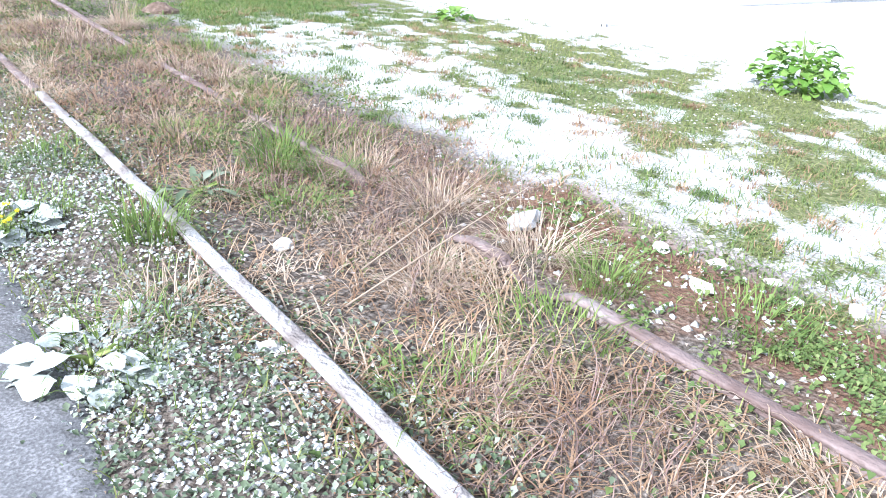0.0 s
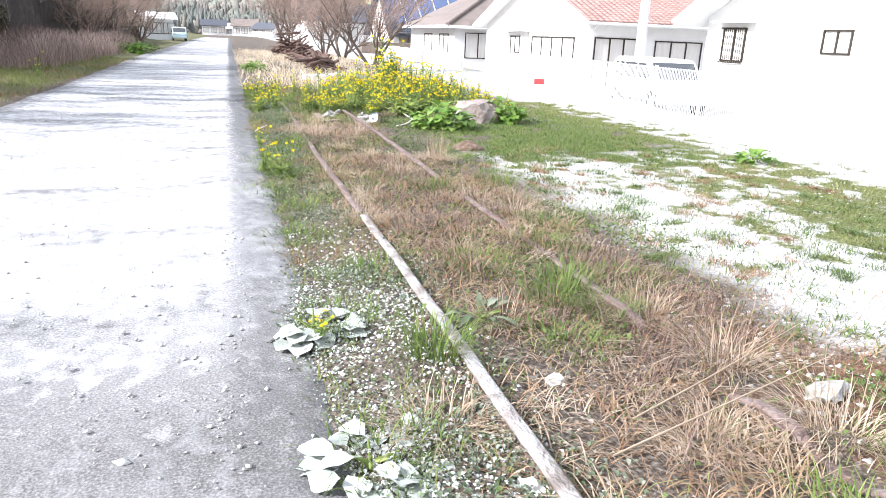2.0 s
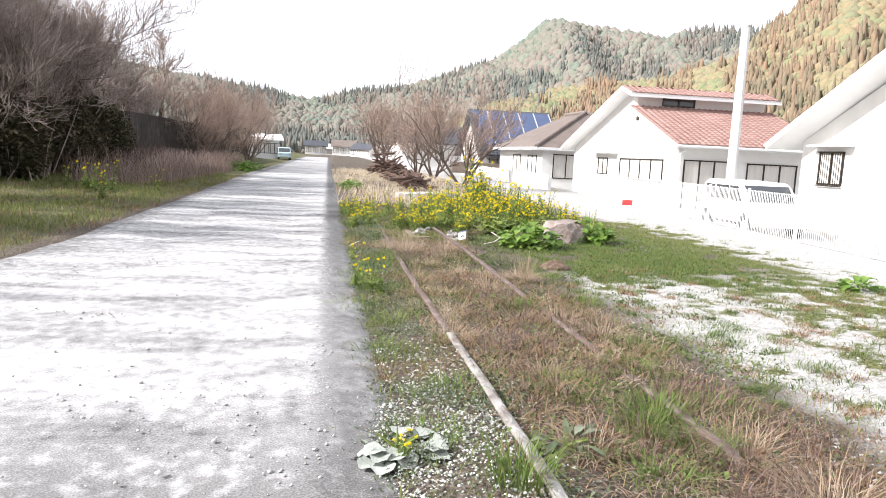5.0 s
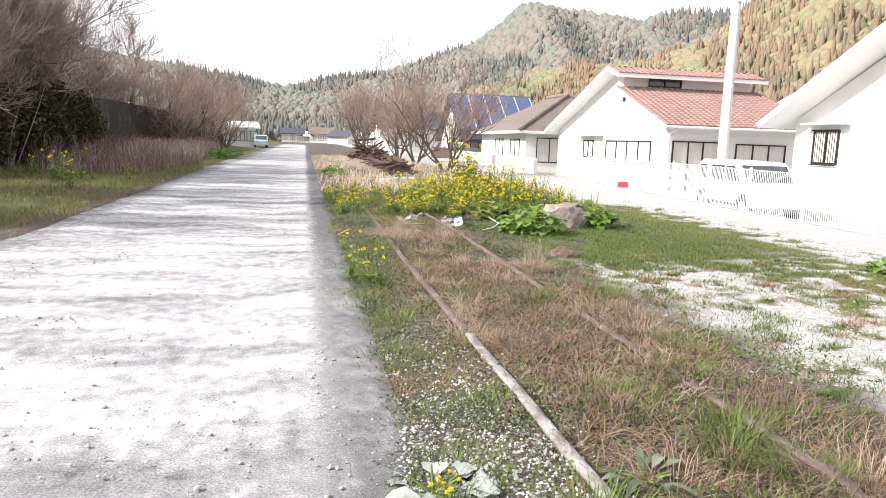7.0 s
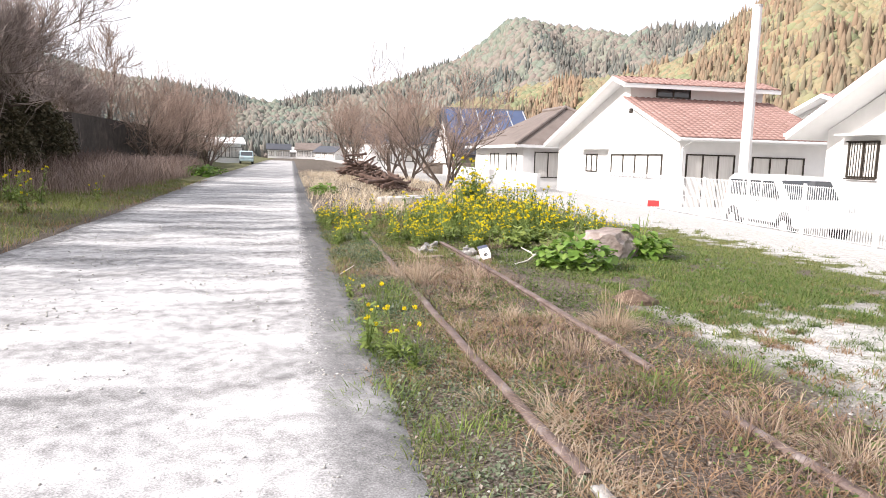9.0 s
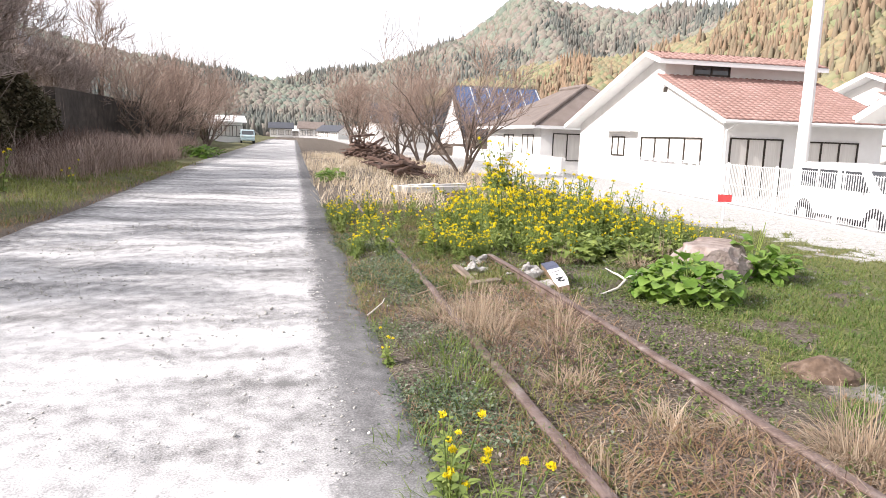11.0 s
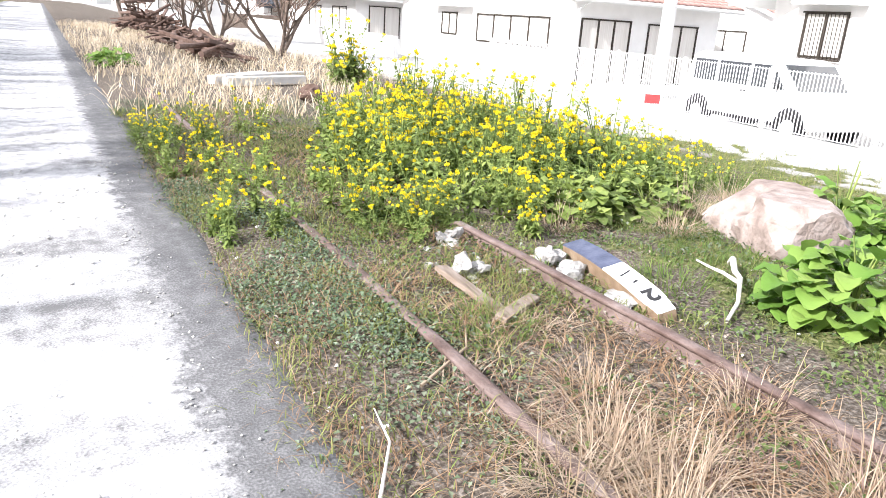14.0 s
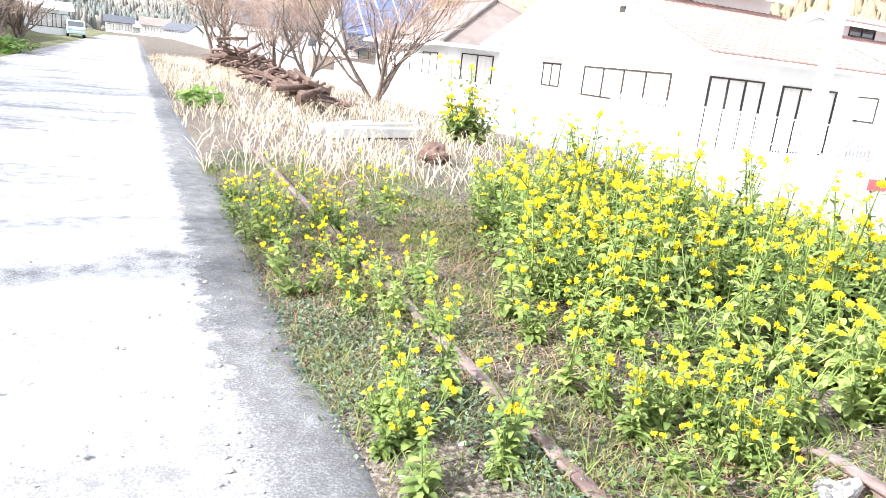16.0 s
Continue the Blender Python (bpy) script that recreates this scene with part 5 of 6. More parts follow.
for k, (x, y, w, d, h) in enumerate(((-14.0, 24.5, 2.6, 2.8, 3.9), (-12.8, 28, 2.4, 2.6, 3.7), (-15.5, 20.5, 2.6, 2.6, 4.2), (-18, 29, 3.0, 4.0, 5.4), (-16, 36, 3.0, 4.0, 5.0), (-11.9, 23.5, 1.7, 2.0, 3.0), (-11.0, 29.5, 1.4, 2.3, 2.7), (-11.6, 26.4, 1.5, 2.0, 2.8), (-12.6, 20.5, 1.6, 2.0, 3.1), (-11.3, 32.4, 1.2, 1.8, 2.2), (-10.4, 26.0, 0.9, 1.6, 1.7), (-10.9, 21.8, 1.0, 1.5, 2.0))):
    shrub(x, y, w, d, h, 60 + k, "dark tangled evergreen thicket on the bank")
P = scatter(6000, -13.5, -9.5, 24, 40)
n = len(P)
stuff("brown_weeds", blades(P, RNG.uniform(0.4, 1.3, n), RNG.uniform(0.012, 0.024, n), RNG.uniform(0.1, 0.7, n)), REDDRY, "brown dead weeds below the thicket", "dry weeds")

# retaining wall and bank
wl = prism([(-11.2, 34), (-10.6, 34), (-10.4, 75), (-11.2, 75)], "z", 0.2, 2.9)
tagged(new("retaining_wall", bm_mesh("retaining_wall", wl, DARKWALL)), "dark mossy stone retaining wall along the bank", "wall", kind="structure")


def bank_height(x, y):
    return 2.2 * smooth01(-x, 13, 17) + 6 * smooth01(-x, 18, 60) + 0.3 * waves(x, y, 0.6, 71) - 0.35


tagged(new("bank", grid_mesh("bank", np.arange(-80, -10.9, 1.0), np.arange(12, 130, 1.0), lambda x, y: land(x, y) + bank_height(x, y) * smooth01(-x, 12, 14) + 2.4 * smooth01(y, 33, 35) * smooth01(-x, 10.8, 11.6) * (1 - smooth01(-x, 13, 17)) - 0.05, mat("bank_soil", [(0.06, 0.05, 0.03), (0.14, 0.11, 0.06), (0.24, 0.2, 0.1)], 0.95, 1.5, 0.8, 8))),
       "brown overgrown bank above the track", "bank", kind="structure")


# ---- fence ----
FANG = -5.0
fence = thing("mesh_fence", pose(8.3, 8.0, 0, 0, 0, FANG), "white welded mesh fence along the yard", "fence")
FL0, FL1, FH = -4.0, 16.0, 1.0
seg = 2.0
k = FL0
post_me = bm_mesh("post", boxes(((-0.025, -0.025, -0.15), (0.025, 0.025, FH + 0.03)), bevel=0.005), PAINT)
wire_me = bm_mesh("wire", cyl(bmesh.new(), 0.006, (0, 0.03, 0), (0, seg - 0.03, 0), 5), PAINT)
slat_me = bm_mesh("slat", boxes(((-0.003, -0.009, 0.05), (0.003, 0.009, FH))), PAINT)
while k < FL1:
    p = fence.matrix_world @ Vector((0, k, 0))
    z = float(land(p.x, p.y)) + 0.03
    part("post", post_me, PAINT, fence).matrix_local = pose(0, k, z)
    for zz in (0.06, 0.5, FH - 0.02):
        part("wire", wire_me, PAINT, fence).matrix_local = pose(0, k, z + zz)
    for i in range(1, 30):
        part("slat", slat_me, PAINT, fence).matrix_local = pose(0, k + i * seg / 30, z)
    k += seg
kerb = bmesh.new()
ys = np.arange(FL0, FL1 + 0.1, 1.0)
prev = None
for yy in ys:
    p = fence.matrix_world @ Vector((0, yy, 0))
    z = float(land(p.x, p.y))
    ring = [kerb.verts.new(c) for c in ((-0.07, yy, z - 0.2), (-0.07, yy, z + 0.045), (0.07, yy, z + 0.045), (0.07, yy, z - 0.2))]
    if prev:
        for i in range(4):
            kerb.faces.new((prev[i], prev[(i + 1) % 4], ring[(i + 1) % 4], ring[i]))
    prev = ring
part("kerb", kerb, CONCRETE, fence, "low concrete kerb")

mk = thing("marker_post", pose(6.8, 14.5, float(land(6.8, 14.5)), 0, 0, -15), "short white post with a small red plate", "post")
part("post", cyl(bmesh.new(), 0.02, (0, 0, -0.1), (0, 0, 0.5), 8), PAINT, mk)
part("plate", boxes(((-0.13, -0.03, 0.40), (0.13, -0.022, 0.54)), bevel=0.003), REDPLATE, mk, "faded red plate")

pole = thing("utility_pole", pose(13.9, 21.35, -0.4), "plain pale concrete utility pole", "pole")
bm = bmesh.new()
bmesh.ops.create_cone(bm, cap_ends=True, segments=20, radius1=0.2, radius2=0.15, depth=7.2, matrix=Matrix.Translation((0, 0, 3.4)))
part("shaft", bm, PLASTER, pole, smooth=False)
part("cap", cyl(bmesh.new(), 0.165, (0, 0, 6.98), (0, 0, 7.05), 16), CONCRETE, pole)


# ---- parked van ----
def parked_car(x, y, rz, label, paint=None):
    m = thing("car", pose(x, y, float(land(x, y)), 0, 0, rz), label, "car")
    L, W, H = 3.4, 1.48, 1.75
    prof = [(-1.70, 0.28), (-1.70, 0.72), (-1.62, 0.82), (-1.15, 0.9), (-0.72, 1.36), (-0.5, 1.45), (1.3, 1.48), (1.52, 1.38), (1.70, 0.85), (1.70, 0.28)]
    bm = prism([(p[0], p[1]) for p in prof], "y", -W / 2, W / 2)
    bmesh.ops.bevel(bm, geom=list(bm.edges), offset=0.04, segments=2, affect="EDGES")
    body = part("body", bm, paint or CARPAINT, m)
    for sy in (-1, 1):
        for a, b in ((-0.95, -0.15), (-0.08, 0.72), (0.80, 1.4)):
            top = 1.33
            low = 0.92
            sk = 0.32 if a < -0.8 else 0.0
            o = part("window", prism([(a, low), (b, low), (b, top), (a + sk, top)], "y", sy * (W / 2 + 0.004), sy * (W / 2 - 0.02)), GLASS, m, "tinted side window")
        part("handle", boxes(((-0.05, sy * W / 2 - 0.015, 0.80), (0.08, sy * W / 2 + 0.015, 0.83)), bevel=0.004), DARKPLASTIC, m)
        part("sill_trim", boxes(((-0.8, sy * W / 2 - 0.02, 0.27), (0.85, sy * W / 2 + 0.008, 0.34)), bevel=0.006), DARKPLASTIC, m)
        part("mirror", boxes(((-0.85, sy * (W / 2 + 0.08) - 0.08, 0.92), (-0.75, sy * (W / 2 + 0.08) + 0.05, 1.05)), bevel=0.02), DARKPLASTIC, m)
        for wx in (-1.17, 1.18):
            w = part("wheel", cyl(bmesh.new(), 0.27, (wx, sy * (W / 2 - 0.17), 0.27), (wx, sy * (W / 2 + 0.012), 0.27), 24), TYRE, m)
            part("rim", cyl(bmesh.new(), 0.16, (wx, sy * (W / 2 + 0.0), 0.27), (wx, sy * (W / 2 + 0.022), 0.27), 16), ALU, w)
            part("arch", cyl(bmesh.new(), 0.335, (wx, sy * (W / 2 - 0.05), 0.30), (wx, sy * (W / 2 + 0.005), 0.30), 24), DARKPLASTIC, w)
    part("windscreen", prism([(-1.17, 0.92), (-1.14, 0.93), (-0.75, 1.35), (-0.78, 1.36)], "y", -0.62, 0.62), GLASS, m)
    part("rear_window", boxes(((1.56, -0.55, 0.95), (1.60, 0.55, 1.3)), bevel=0.01), GLASS, m)
    for sy in (-1, 1):
        part("headlight", boxes(((-1.72, sy * 0.55 - 0.13, 0.68), (-1.66, sy * 0.55 + 0.13, 0.84)), bevel=0.02), ALU, m)
        part("tail_light", boxes(((1.68, sy * 0.65 - 0.06, 0.7), (1.72, sy * 0.65 + 0.06, 0.98)), bevel=0.01), REDPLATE, m)
    part("front_bumper", boxes(((-1.76, -0.7, 0.3), (-1.66, 0.7, 0.52)), bevel=0.03), paint or CARPAINT, m)
    part("rear_bumper", boxes(((1.66, -0.7, 0.3), (1.76, 0.7, 0.5)), bevel=0.03), paint or CARPAINT, m)
    return m


parked_car(11.05, 15.55, 90 - 6, "small white hatchback parked behind the mesh fence")
parked_car(-6.2, 84, 95, "pale delivery van parked at the track's end", BLUEGREY)


# ---- houses ----
def tiled_roof(name, origin, along, up_slope, length, run, parent, material, pitch_w=0.28, course=0.27, label=""):
    """Courses of rounded tiles over a sloping roof plane."""
    A, U = Vector(along).normalized(), Vector(up_slope).normalized()
    N = A.cross(U)
    if N.z < 0:
        N = -N
    nc, nt_ = max(1, int(run / course)), max(1, int(length / pitch_w))
    prof = np.array([(0.0, 0.0), (0.18, 0.030), (0.38, 0.045), (0.6, 0.030), (0.78, 0.0), (0.9, -0.006), (1.0, 0.0)])
    V, Q = [], []
    for c in range(nc):
        for t in range(nt_):
            b = len(V)
            for q, lift in ((0.0, 0.030), (1.06, 0.0)):
                for px, pz in prof:
                    p = Vector(origin) + A * ((t + px) * length / nt_) + U * ((c + q) * run / nc) + N * (pz + lift + 0.01)
                    V.append(tuple(p))
            for px, pz in prof:
                p = Vector(origin) + A * ((t + px) * length / nt_) + U * (c * run / nc) + N * (pz * 0.3)
                V.append(tuple(p))
            k = len(prof)
            for i in range(k - 1):
                Q.append((b + i, b + i + 1, b + k + i + 1, b + k + i))
                Q.append((b + 2 * k + i, b + 2 * k + i + 1, b + i + 1, b + i))
    return part(name, np_mesh(name, V, None, Q, material), None, parent, label)


def slab(bm, a, b, c, d, t):
    """A flat board from four corners, t thick downwards."""
    top = [bm.verts.new(p) for p in (a, b, c, d)]
    low = [bm.verts.new((p[0], p[1], p[2] - t)) for p in (a, b, c, d)]
    bm.faces.new(top), bm.faces.new(low[::-1])
    for i in range(4):
        j = (i + 1) % 4
        bm.faces.new((top[i], low[i], low[j], top[j]))
    return bm


def window(parent, axis, plane, a, b, z0, z1, side, panes=2, grille=False, curtain=True):
    """A framed window on a wall: axis is the wall's own direction; side the way it faces."""
    def bx(u0, u1, d0, d1, w0, w1):
        d0, d1 = sorted((plane + side * d0, plane + side * d1))
        return ((u0, d0, w0), (u1, d1, w1)) if axis == "x" else ((d0, u0, w0), (d1, u1, w1))
    w = part("window", boxes(bx(a, b, -0.02, 0.004, z0, z1)), CURTAIN if curtain else GLASS, parent)
    f = 0.055
    part("frame", boxes(bx(a - f, b + f, 0.0, 0.05, z1, z1 + f), bx(a - f, b + f, 0.0, 0.05, z0 - f, z0), bx(a - f, a, 0.0, 0.045, z0, z1), bx(b, b + f, 0.0, 0.045, z0, z1)), BRONZE, w, "dark bronze frame")
    for i in range(1, panes):
        u = a + (b - a) * i / panes
        part("mullion", boxes(bx(u - 0.03, u + 0.03, 0.005, 0.04, z0, z1)), BRONZE, w)
    if grille:
        u = a - 0.05
        while u < b + 0.05:
            part("bar", boxes(bx(u - 0.008, u + 0.008, 0.08, 0.095, z0 - 0.08, z1 + 0.05)), BRONZE, w)
            u += 0.1
        part("rail", boxes(bx(a - 0.08, b + 0.08, 0.075, 0.1, z1 + 0.02, z1 + 0.06), bx(a - 0.08, b + 0.08, 0.075, 0.1, z0 - 0.1, z0 - 0.06)), BRONZE, w)
    return w


def red_house(dx=0.0, dy=0.0, label="white house with red tiled split-level roof", details=True):
    h = thing("house", pose(dx, dy, 0), label, "house", "white houses")
    X0, X1, YF, YC, YB = 13.7, 20.4, 25.2, 29.6, 38.0
    G = -0.5
    body = prism([(YF, G), (YF, 2.42), (YC, 4.12), (YC, 4.78), (YC + 0.9, 4.95), (YB, 2.35), (YB, G)], "x", X0, X1)
    part("wall", body, PLASTER, h, "white plastered walls")
    r1 = slab(bmesh.new(), (X0 - 0.45, YF - 0.65, 2.36), (X1 + 0.5, YF - 0.65, 2.36), (X1 + 0.5, YC - 0.01, 4.24), (X0 - 0.45, YC - 0.01, 4.24), 0.14)
    part("lower_roof", r1, PAINT, h, "white roof board")
    run = math.hypot(YC - YF + 0.65, 4.24 - 2.36)
    tiled_roof("roof_tiles", (X0 - 0.4, YF - 0.66, 2.37), (1, 0, 0), (0, YC - YF + 0.65, 1.88), X1 - X0 + 0.85, run, h, TILE, label="faded red clay tiles")
    r2 = slab(bmesh.new(), (X0 - 0.7, YC - 0.75, 4.80), (X1 + 0.4, YC - 0.75, 4.80), (X1 + 0.4, YC + 0.5, 5.2), (X0 - 0.7, YC + 0.5, 5.2), 0.18)
    slab(r2, (X0 - 0.7, YC + 0.5, 5.2), (X1 + 0.4, YC + 0.5, 5.2), (X1 + 0.4, YB + 0.6, 2.3), (X0 - 0.7, YB + 0.6, 2.3), 0.2)
    part("upper_roof", r2, PAINT, h, "white roof board")
    tiled_roof("roof_tiles", (X0 - 0.65, YC - 0.76, 4.80), (1, 0, 0), (0, 1.25, 0.4), X1 - X0 + 1.0, 1.3, h, TILE, label="faded red clay tiles")
    tiled_roof("roof_tiles", (X0 - 0.65, YB + 0.6, 2.3), (1, 0, 0), (0, -8.7, 2.9), X1 - X0 + 1.0, 9.1, h, TILE, 0.35, 0.4, label="faded red clay tiles")
    g = cyl(bmesh.new(), 0.06, (X0 - 0.45, YF - 0.72, 2.30), (X1 + 0.5, YF - 0.72, 2.30), 10)
    part("gutter", g, PAINT, h)
    part("downpipe", cyl(cyl(bmesh.new(), 0.035, (X0 + 0.15, YF - 0.7, 2.28), (X0 + 0.1, YF - 0.06, 2.0), 8), 0.035, (X0 + 0.1, YF - 0.06, 2.0), (X0 + 0.1, YF - 0.06, G), 8), PAINT, h)
    window(h, "x", YC, 15.0, 16.6, 4.36, 4.66, -1, 2, curtain=False)
    window(h, "x", YF, X0 + 0.35, 16.1, -0.35, 1.70, -1, 3)
    window(h, "x", YF, 17.0, 19.3, -0.3, 1.66, -1, 3)
    window(h, "y", X0, 26.5, 31.1, 0.75, 1.68, -1, 4)
    window(h, "y", X0, 32.8, 34.0, 0.9, 1.68, -1, 2)
    part("awning", boxes(((X0 - 0.45, 31.5, 1.95), (X0, 34.5, 2.02)), bevel=0.01), PAINT, h)
    part("step", boxes(((X0 + 0.3, YF - 0.6, G), (16.4, YF - 0.01, -0.38)), bevel=0.02), CONCRETE, h)
    part("vent", boxes(((X0 - 0.03, 29.3, 3.55), (X0 - 0.002, 29.6, 3.75))), BRONZE, h)
    return h


red_house()
red_house(13.0, 2.5, "white neighbour house with red tiled roof")


def gable_house():
    h = thing("house", pose(0, 0, 0), "white plastered house with broad white gable roof", "house", "white houses")
    X0, X1, Y0, YA, Y1 = 14.8, 23.0, 7.2, 13.0, 18.7
    G = -0.5
    part("wall", prism([(Y0, G), (Y0, 2.5), (YA, 5.3), (Y1, 2.5), (Y1, G)], "x", X0, X1), PLASTER, h, "white plastered walls")
    r = slab(bmesh.new(), (X0 - 1.0, Y1 + 0.6, 2.42), (X1 + 0.4, Y1 + 0.6, 2.42), (X1 + 0.4, YA, 5.62), (X0 - 1.0, YA, 5.62), 0.22)
    slab(r, (X0 - 1.0, Y0 - 0.6, 2.42), (X0 - 1.0, YA, 5.62), (X1 + 0.4, YA, 5.62), (X1 + 0.4, Y0 - 0.6, 2.42), 0.22)
    part("roof", r, PAINT, h, "white roof boards")
    run = math.hypot(Y1 + 0.6 - YA, 3.2)
    tiled_roof("roof_tiles", (X0 - 0.95, Y1 + 0.6, 2.44), (1, 0, 0), (0, -(Y1 + 0.6 - YA), 3.2), X1 - X0 + 1.2, run, h, TILE, 0.32, 0.32, label="faded red clay tiles")
    tiled_roof("roof_tiles", (X0 - 0.95, Y0 - 0.6, 2.44), (1, 0, 0), (0, YA - Y0 + 0.6, 3.2), X1 - X0 + 1.2, run, h, TILE, 0.32, 0.32, label="faded red clay tiles")
    window(h, "y", X0, 16.75, 17.75, 1.15, 2.1, -1, 2, grille=True)
    window(h, "y", X0, 12.6, 13.5, 1.5, 2.05, -1, 2)
    part("awning", boxes(((X0 - 0.4, 16.3, 2.3), (X0, 18.0, 2.36)), bevel=0.01), PAINT, h)
    part("gutter", cyl(bmesh.new(), 0.06, (X0 - 1.0, Y1 + 0.66, 2.34), (X1 + 0.4, Y1 + 0.66, 2.34), 10), PAINT, h)
    return h


gable_house()


def hip_house(x0, x1, y0, y1, eave, ridge, label, tile, wallm):
    h = thing("house", pose(0, 0, 0), label, "house", "far houses")
    part("wall", boxes(((x0 + 0.7, y0 + 0.7, -0.6), (x1 - 0.7, y1 - 0.7, eave))), wallm, h)
    cx, d = (x0 + x1) / 2, (x1 - x0) / 2 * 0.9
    bm = bmesh.new()
    c = [bm.verts.new(p) for p in ((x0, y0, eave), (x1, y0, eave), (x1, y1, eave), (x0, y1, eave))]
    r = [bm.verts.new((cx, y0 + d, ridge)), bm.verts.new((cx, y1 - d, ridge))]
    for f in ((c[0], c[1], r[0]), (c[1], c[2], r[1], r[0]), (c[2], c[3], r[1]), (c[3], c[0], r[0], r[1]), (c[0], c[3], c[2], c[1])):
        bm.faces.new(f)
    part("roof", bm, tile, h, "weathered brown tiled hip roof")
    part("fascia", boxes(((x0 - 0.03, y0 - 0.03, eave - 0.16), (x1 + 0.03, y0 + 0.02, eave + 0.02)), ((x0 - 0.03, y0, eave - 0.16), (x0 + 0.02, y1, eave + 0.02))), PAINT, h)
    part("hip_cap", cyl(cyl(cyl(bmesh.new(), 0.13, (x0, y0, eave + 0.05), (cx, y0 + d, ridge + 0.05), 8), 0.13, (x1, y0, eave + 0.05), (cx, y0 + d, ridge + 0.05), 8), 0.15, (cx, y0 + d, ridge + 0.05), (cx, y1 - d, ridge + 0.05), 8), tile, h)
    for k in range(2):
        window(h, "x", y0 + 0.7, x0 + 1.5 + 3 * k, x0 + 3.2 + 3 * k, 0.3, 1.8, -1, 2)
        window(h, "y", x0 + 0.7, y0 + 2 + 4 * k, y0 + 4 + 4 * k, 0.5, 1.7, -1, 2)
    return h


hip_house(12.3, 22.0, 41.5, 54.5, 2.25, 4.9, "white house under a brown tiled hip roof", TILEBROWN, PLASTER)


def solar_house():
    h = thing("house", pose(0, 0, 0), "dark-roofed house with large solar panels", "house", "far houses")
    part("wall", prism([(58.5, -0.6), (58.5, 2.0), (63.5, 5.7), (69, 2.0), (69, -0.6)], "x", 12.6, 19.5), PLASTER, h)
    r = slab(bmesh.new(), (12.0, 57.7, 1.6), (20.0, 57.7, 1.6), (20.0, 63.5, 5.9), (12.0, 63.5, 5.9), 0.2)
    slab(r, (12.0, 63.5, 5.9), (20.0, 63.5, 5.9), (20.0, 69.6, 1.6), (12.0, 69.6, 1.6), 0.2)
    part("roof", r, TILEDARK, h)
    tiled_roof("roof_tiles", (12.0, 57.7, 1.62), (1, 0, 0), (0, 5.8, 4.3), 8.0, 1.6, h, TILEDARK, 0.3, 0.3)
    U = Vector((0, 5.8, 4.3)).normalized()
    for k in range(5):
        a = Vector((12.35 + k * 1.5, 57.7, 1.6)) + U * 1.5 + Vector((0, -0.06, 0.09))
        b = a + Vector((1.38, 0, 0))
        e = U * 5.3
        part("solar_panel", slab(bmesh.new(), a, b, b + e, a + e, 0.05), SOLAR, h, "blue solar panel")
        part("frame", slab(bmesh.new(), b + Vector((0.0, 0, 0.02)), b + Vector((0.12, 0, 0.02)), b + Vector((0.12, 0, 0.02)) + e, b + e + Vector((0, 0, 0.02)), 0.05), ALU, h)
    low = part("lean_to", boxes(((9.5, 56.4, -0.6), (15.5, 57.6, 0.9))), WOODGREY, h, "brown timber lean-to")
    for k in range(3):
        window(h, "x", 58.5, 13.2 + 2 * k, 14.6 + 2 * k, 0.0, 1.4, -1, 2)
    return h


solar_house()


def plain_house(x, y, w, d, eh, rh, rz, tile, label, wallm=None):
    h = thing("house", pose(x, y, float(land(x, y)) - 0.3, 0, 0, rz), label, "house", "far houses")
    part("wall", prism([(-d / 2, 0), (-d / 2, eh), (0, rh - 0.1), (d / 2, eh), (d / 2, 0)], "x", -w / 2, w / 2), wallm or PLASTER, h)
    r = slab(bmesh.new(), (-w / 2 - 0.5, -d / 2 - 0.5, eh - 0.2), (w / 2 + 0.5, -d / 2 - 0.5, eh - 0.2), (w / 2 + 0.5, 0, rh), (-w / 2 - 0.5, 0, rh), 0.15)
    slab(r, (-w / 2 - 0.5, 0, rh), (w / 2 + 0.5, 0, rh), (w / 2 + 0.5, d / 2 + 0.5, eh - 0.2), (-w / 2 - 0.5, d / 2 + 0.5, eh - 0.2), 0.15)
    part("roof", r, tile, h)
    for k in range(3):
        u = -w / 2 + w * (k + 0.5) / 3
        window(h, "x", -d / 2, u - 0.7, u + 0.7, eh * 0.35, eh * 0.75, -1, 2)
    return h


plain_house(11.5, 78, 9, 7, 3.2, 5.0, 0, TILEDARK, "distant white house with dark roof")
plain_house(-4.5, 205, 6, 5, 3.0, 4.4, 0, TILEDARK, "distant pale house at the valley bottom")
plain_house(-9, 88, 3.5, 6, 2.8, 3.3, 8, PLASTER, "small pale shed at the track's end")
plain_house(3.5, 195, 6, 5, 3.0, 4.6, -8, TILEBROWN, "distant house in the valley")
for k, (x, y, w, tone) in enumerate(((8.5, 178, 6, TILEDARK), (15.5, 186, 7, CONCRETE), (-1.5, 214, 5, CONCRETE), (1.0, 226, 6, TILEBROWN), (7.0, 222, 6, PLASTER), (19.0, 205, 7, TILEDARK))):
    plain_house(x, y, w, 5.0, 2.4, 3.7, 17 * k - 40, tone, "small distant white house across the valley")
plain_house(-24, 60, 9, 7, 6.8, 8.6, 80, TILEDARK, "pale house with dark roof above the bank")
plain_house(-15.5, 47, 6, 4, 4.2, 5.0, 85, TILEBROWN, "low grey building above the retaining wall", WOODGREY)

# low white wall before the far houses
tagged(new("garden_wall", bm_mesh("garden_wall", prism([(9.6, 30.0), (9.75, 30.0), (11.0, 56.0), (10.85, 56.0)], "z", -0.6, 0.75), PLASTER)), "low white garden wall before the houses", "wall", kind="structure")


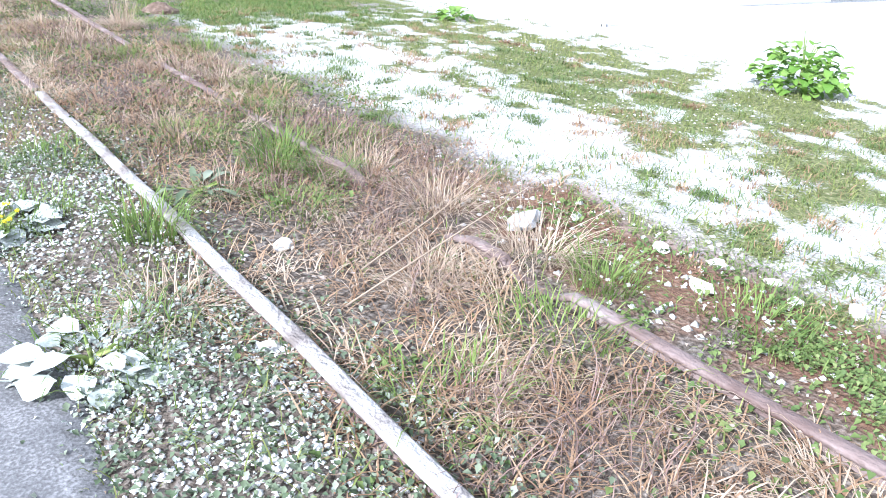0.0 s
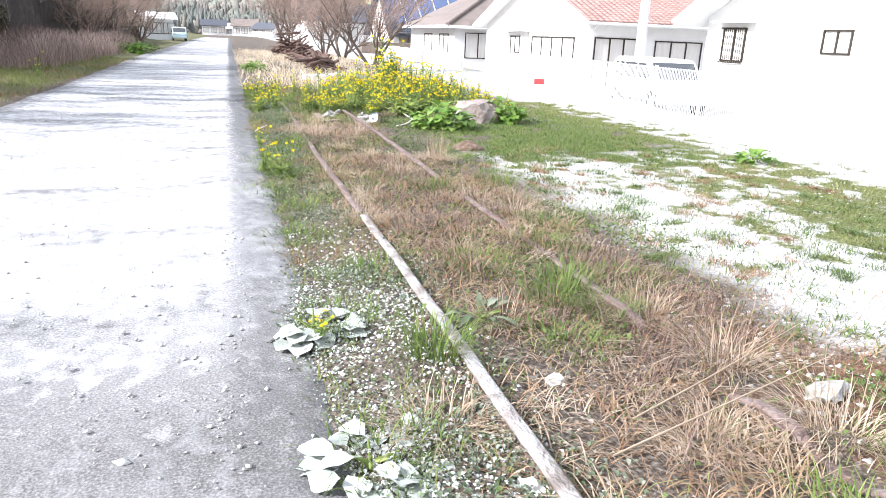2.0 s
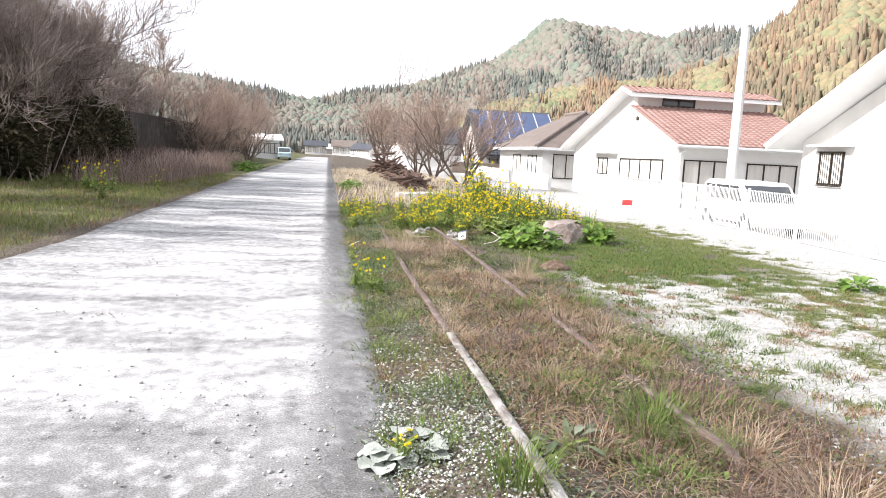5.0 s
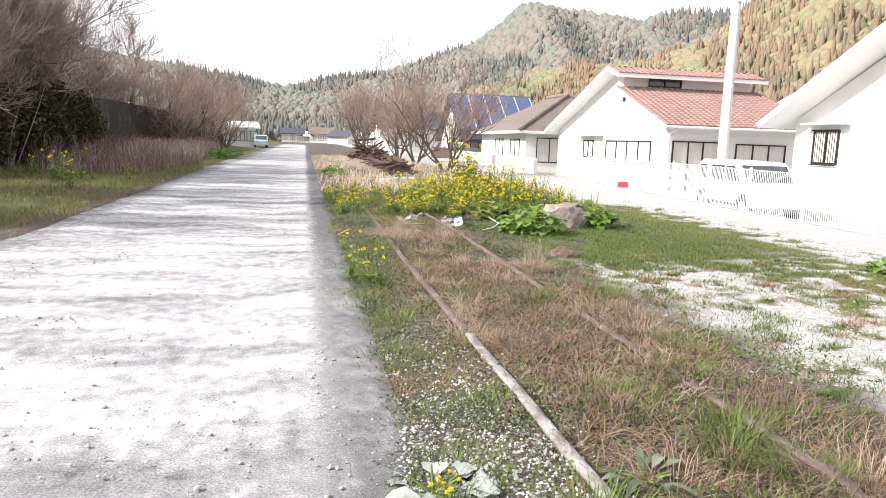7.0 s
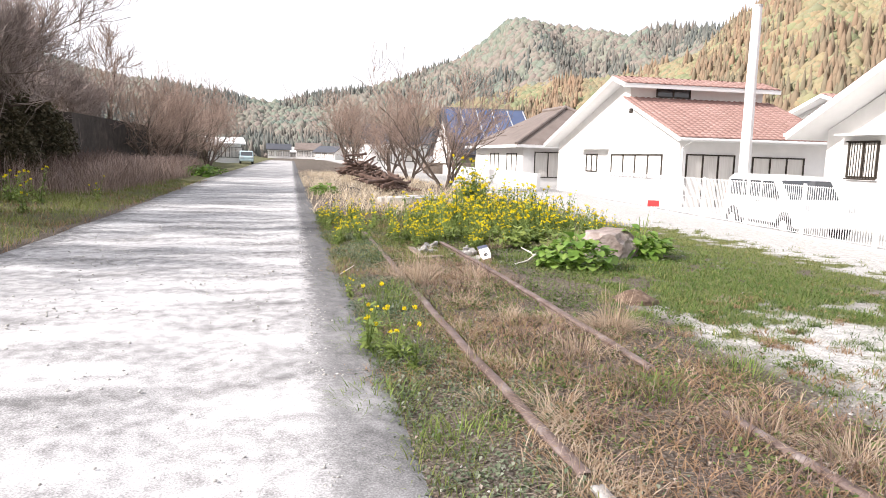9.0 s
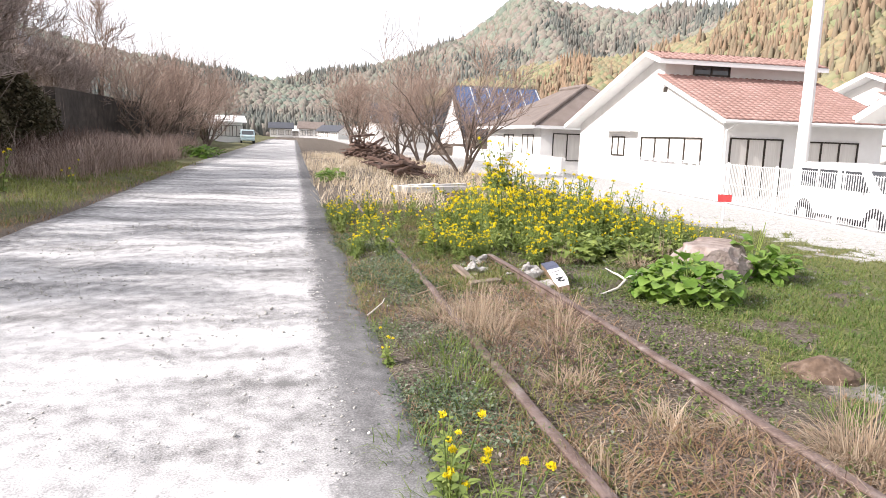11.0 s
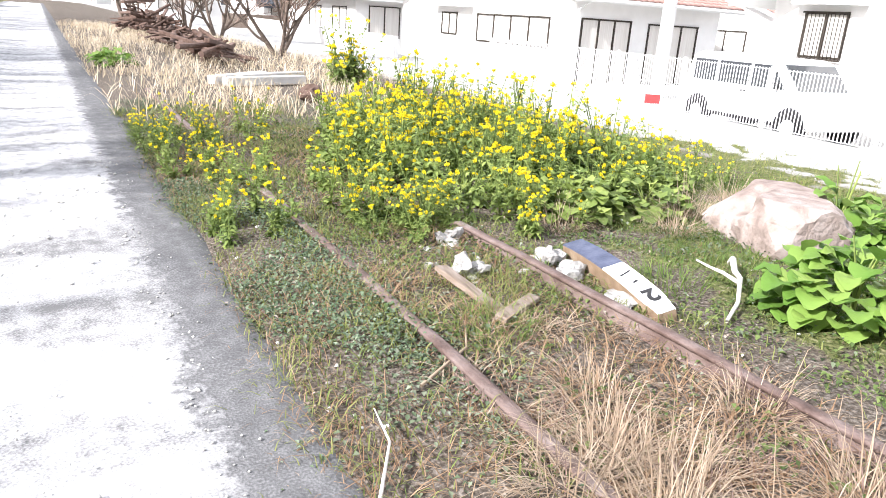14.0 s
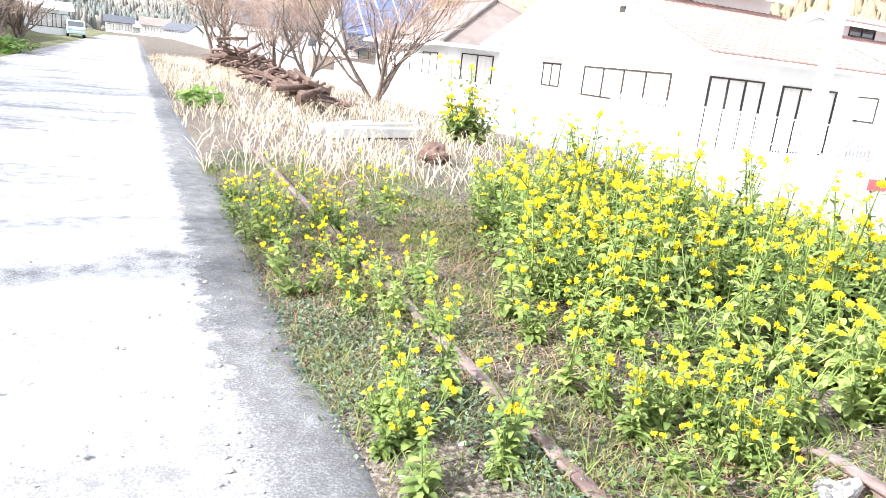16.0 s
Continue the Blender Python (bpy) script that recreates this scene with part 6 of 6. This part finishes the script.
# ---- hills ----
SKY_AZ = [-60, -40, -25, -12, -1.9, 0.8, 4.3, 10.5, 13.2, 15.3, 16.8, 18.7, 21.8, 24.4, 25.8, 27.2, 29.2, 31.2, 36, 45, 60]
SKY_EL = [8, 8, 7, 4.6, 3.3, 3.9, 4.3, 6.1, 7.2, 8.8, 10.1, 10.1, 9.7, 9.1, 8.8, 9.3, 9.4, 9.0, 8.6, 8, 8]
NEAR_AZ = [8, 13.4, 18.7, 22, 26.8, 29.4, 31.2, 33.1, 35.7, 39.9, 48, 64]
NEAR_EL = [1.5, 3.9, 5.2, 5.6, 6.0, 6.9, 7.6, 9.3, 11.1, 13.0, 15, 16]


def ridge_point(az, t):
    """The nearer wooded ridge that comes down to the houses."""
    rf = np.interp(az, [8, 20, 35, 64], [150, 110, 80, 62])
    rc = np.interp(az, [8, 20, 30, 40, 64], [250, 210, 175, 150, 130])
    r = rf + (rc - rf) * t
    zc = 1.5 + rc * np.tan(np.radians(np.interp(az, NEAR_AZ, NEAR_EL)))
    z = -1 + (zc + 1) * (0.6 * t + 0.4 * smooth01(t, 0, 1)) * (1 + 0.08 * np.sin(az * 0.8 + 4 * t) * t * (1 - t) * 4)
    a = np.radians(az)
    return np.stack([r * np.sin(a), r * np.cos(a), z], -1)


def hill_point(az, t):
    """az in degrees from the track's line; t from the foot (0) to the crest (1)."""
    el = np.interp(az, SKY_AZ, SKY_EL)
    rf = np.interp(az, [-60, -10, 0, 12, 25, 40, 60], [110, 170, 230, 130, 100, 80, 70])
    rc = np.interp(az, [-60, -10, 0, 12, 20, 30, 38, 60], [260, 380, 480, 420, 360, 260, 170, 150])
    r = rf + (rc - rf) * t
    zc = 1.5 + rc * np.tan(np.radians(el))
    z = -1 + (zc + 1) * (0.75 * t ** 1.25 + 0.25 * smooth01(t, 0, 1))
    z = z * (1 + 0.10 * np.sin(az * 0.9 + 5 * t) * t * (1 - t) * 4)
    a = np.radians(az)
    return np.stack([r * np.sin(a), r * np.cos(a), z], -1)


az, tt = np.meshgrid(np.linspace(-60, 62, 220), np.linspace(0, 1.25, 50))
V = hill_point(az.ravel(), np.minimum(tt.ravel(), 1.0))
V[tt.ravel() > 1, 2] -= 60 * (tt.ravel()[tt.ravel() > 1] - 1)
V[tt.ravel() > 1, :2] *= (1 + (tt.ravel()[tt.ravel() > 1] - 1))[:, None]
i = (np.arange(49)[:, None] * 220 + np.arange(219)[None]).ravel()
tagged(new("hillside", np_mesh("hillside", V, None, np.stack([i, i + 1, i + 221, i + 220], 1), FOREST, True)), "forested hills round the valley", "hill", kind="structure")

az, tt = np.meshgrid(np.linspace(8, 64, 120), np.linspace(0, 1.3, 40))
V = ridge_point(az.ravel(), np.minimum(tt.ravel(), 1.0))
V[tt.ravel() > 1, 2] -= 40 * (tt.ravel()[tt.ravel() > 1] - 1)
V[tt.ravel() > 1, :2] *= (1 + (tt.ravel()[tt.ravel() > 1] - 1))[:, None]
i = (np.arange(39)[:, None] * 120 + np.arange(119)[None]).ravel()
tagged(new("ridge", np_mesh("ridge", V, None, np.stack([i, i + 1, i + 121, i + 120], 1), AUTUMN, True)), "wooded ridge in autumn colours behind the houses", "hill", kind="structure")

ico = bmesh.new()
bmesh.ops.create_icosphere(ico, subdivisions=1, radius=1.0)
ICO_V = np.array([v.co for v in ico.verts])
ICO_F = np.array([[v.index for v in f.verts] for f in ico.faces])
ico.free()


def crowns(n, az0, az1, sx, sz, cone, seed, t0=0.0, t1=1.0, keep=None, where=hill_point):
    g = np.random.default_rng(seed)
    a, t = g.uniform(az0, az1, n), g.uniform(t0, t1, n)
    if keep is not None:
        k = g.uniform(0, 1, n) < keep(a, t)
        a, t = a[k], t[k]
        n = len(a)
    P = where(a, t)
    s = g.uniform(0.6, 1.25, n) * (0.75 + P[:, 1] / 500)
    J = g.uniform(0.72, 1.22, (n, len(ICO_V), 1))
    B = ICO_V[None] * J
    if cone:
        B = B * np.concatenate([np.clip(0.75 - 0.62 * ICO_V[:, 2:3], 0.05, 2)] * 2 + [np.ones((len(ICO_V), 1))], 1)[None]
    B = B * (np.array([sx, sx, sz])[None, None] * s[:, None, None])
    V = P[:, None] + B + np.array([0, 0, sz * 0.5])[None, None] * s[:, None, None]
    F = np.arange(n)[:, None, None] * len(ICO_V) + ICO_F[None]
    return V.reshape(-1, 3), F.reshape(-1, 3), None


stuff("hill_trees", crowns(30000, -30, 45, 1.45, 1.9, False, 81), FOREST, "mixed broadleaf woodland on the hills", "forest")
stuff("hill_cedars", crowns(16000, -20, 45, 0.95, 3.0, True, 82, keep=lambda a, t: clumps(a * 0.35, t * 6, 1.2, 83, -0.05, 0.2)), CEDAR, "reddish and green cedar plantation on the hills", "forest")
stuff("ridge_trees", crowns(21000, 9, 50, 1.15, 1.35, False, 84, where=ridge_point), AUTUMN, "yellow and olive broadleaf trees on the near ridge", "forest")
stuff("ridge_cedars", crowns(9000, 9, 50, 0.8, 2.6, True, 85, where=ridge_point, keep=lambda a, t: smooth01(fbm(a * 0.25, t * 3, 1.0, 86), 0.52, 0.64)), RUSTCEDAR, "rust-coloured cedars in stands on the near ridge", "forest")
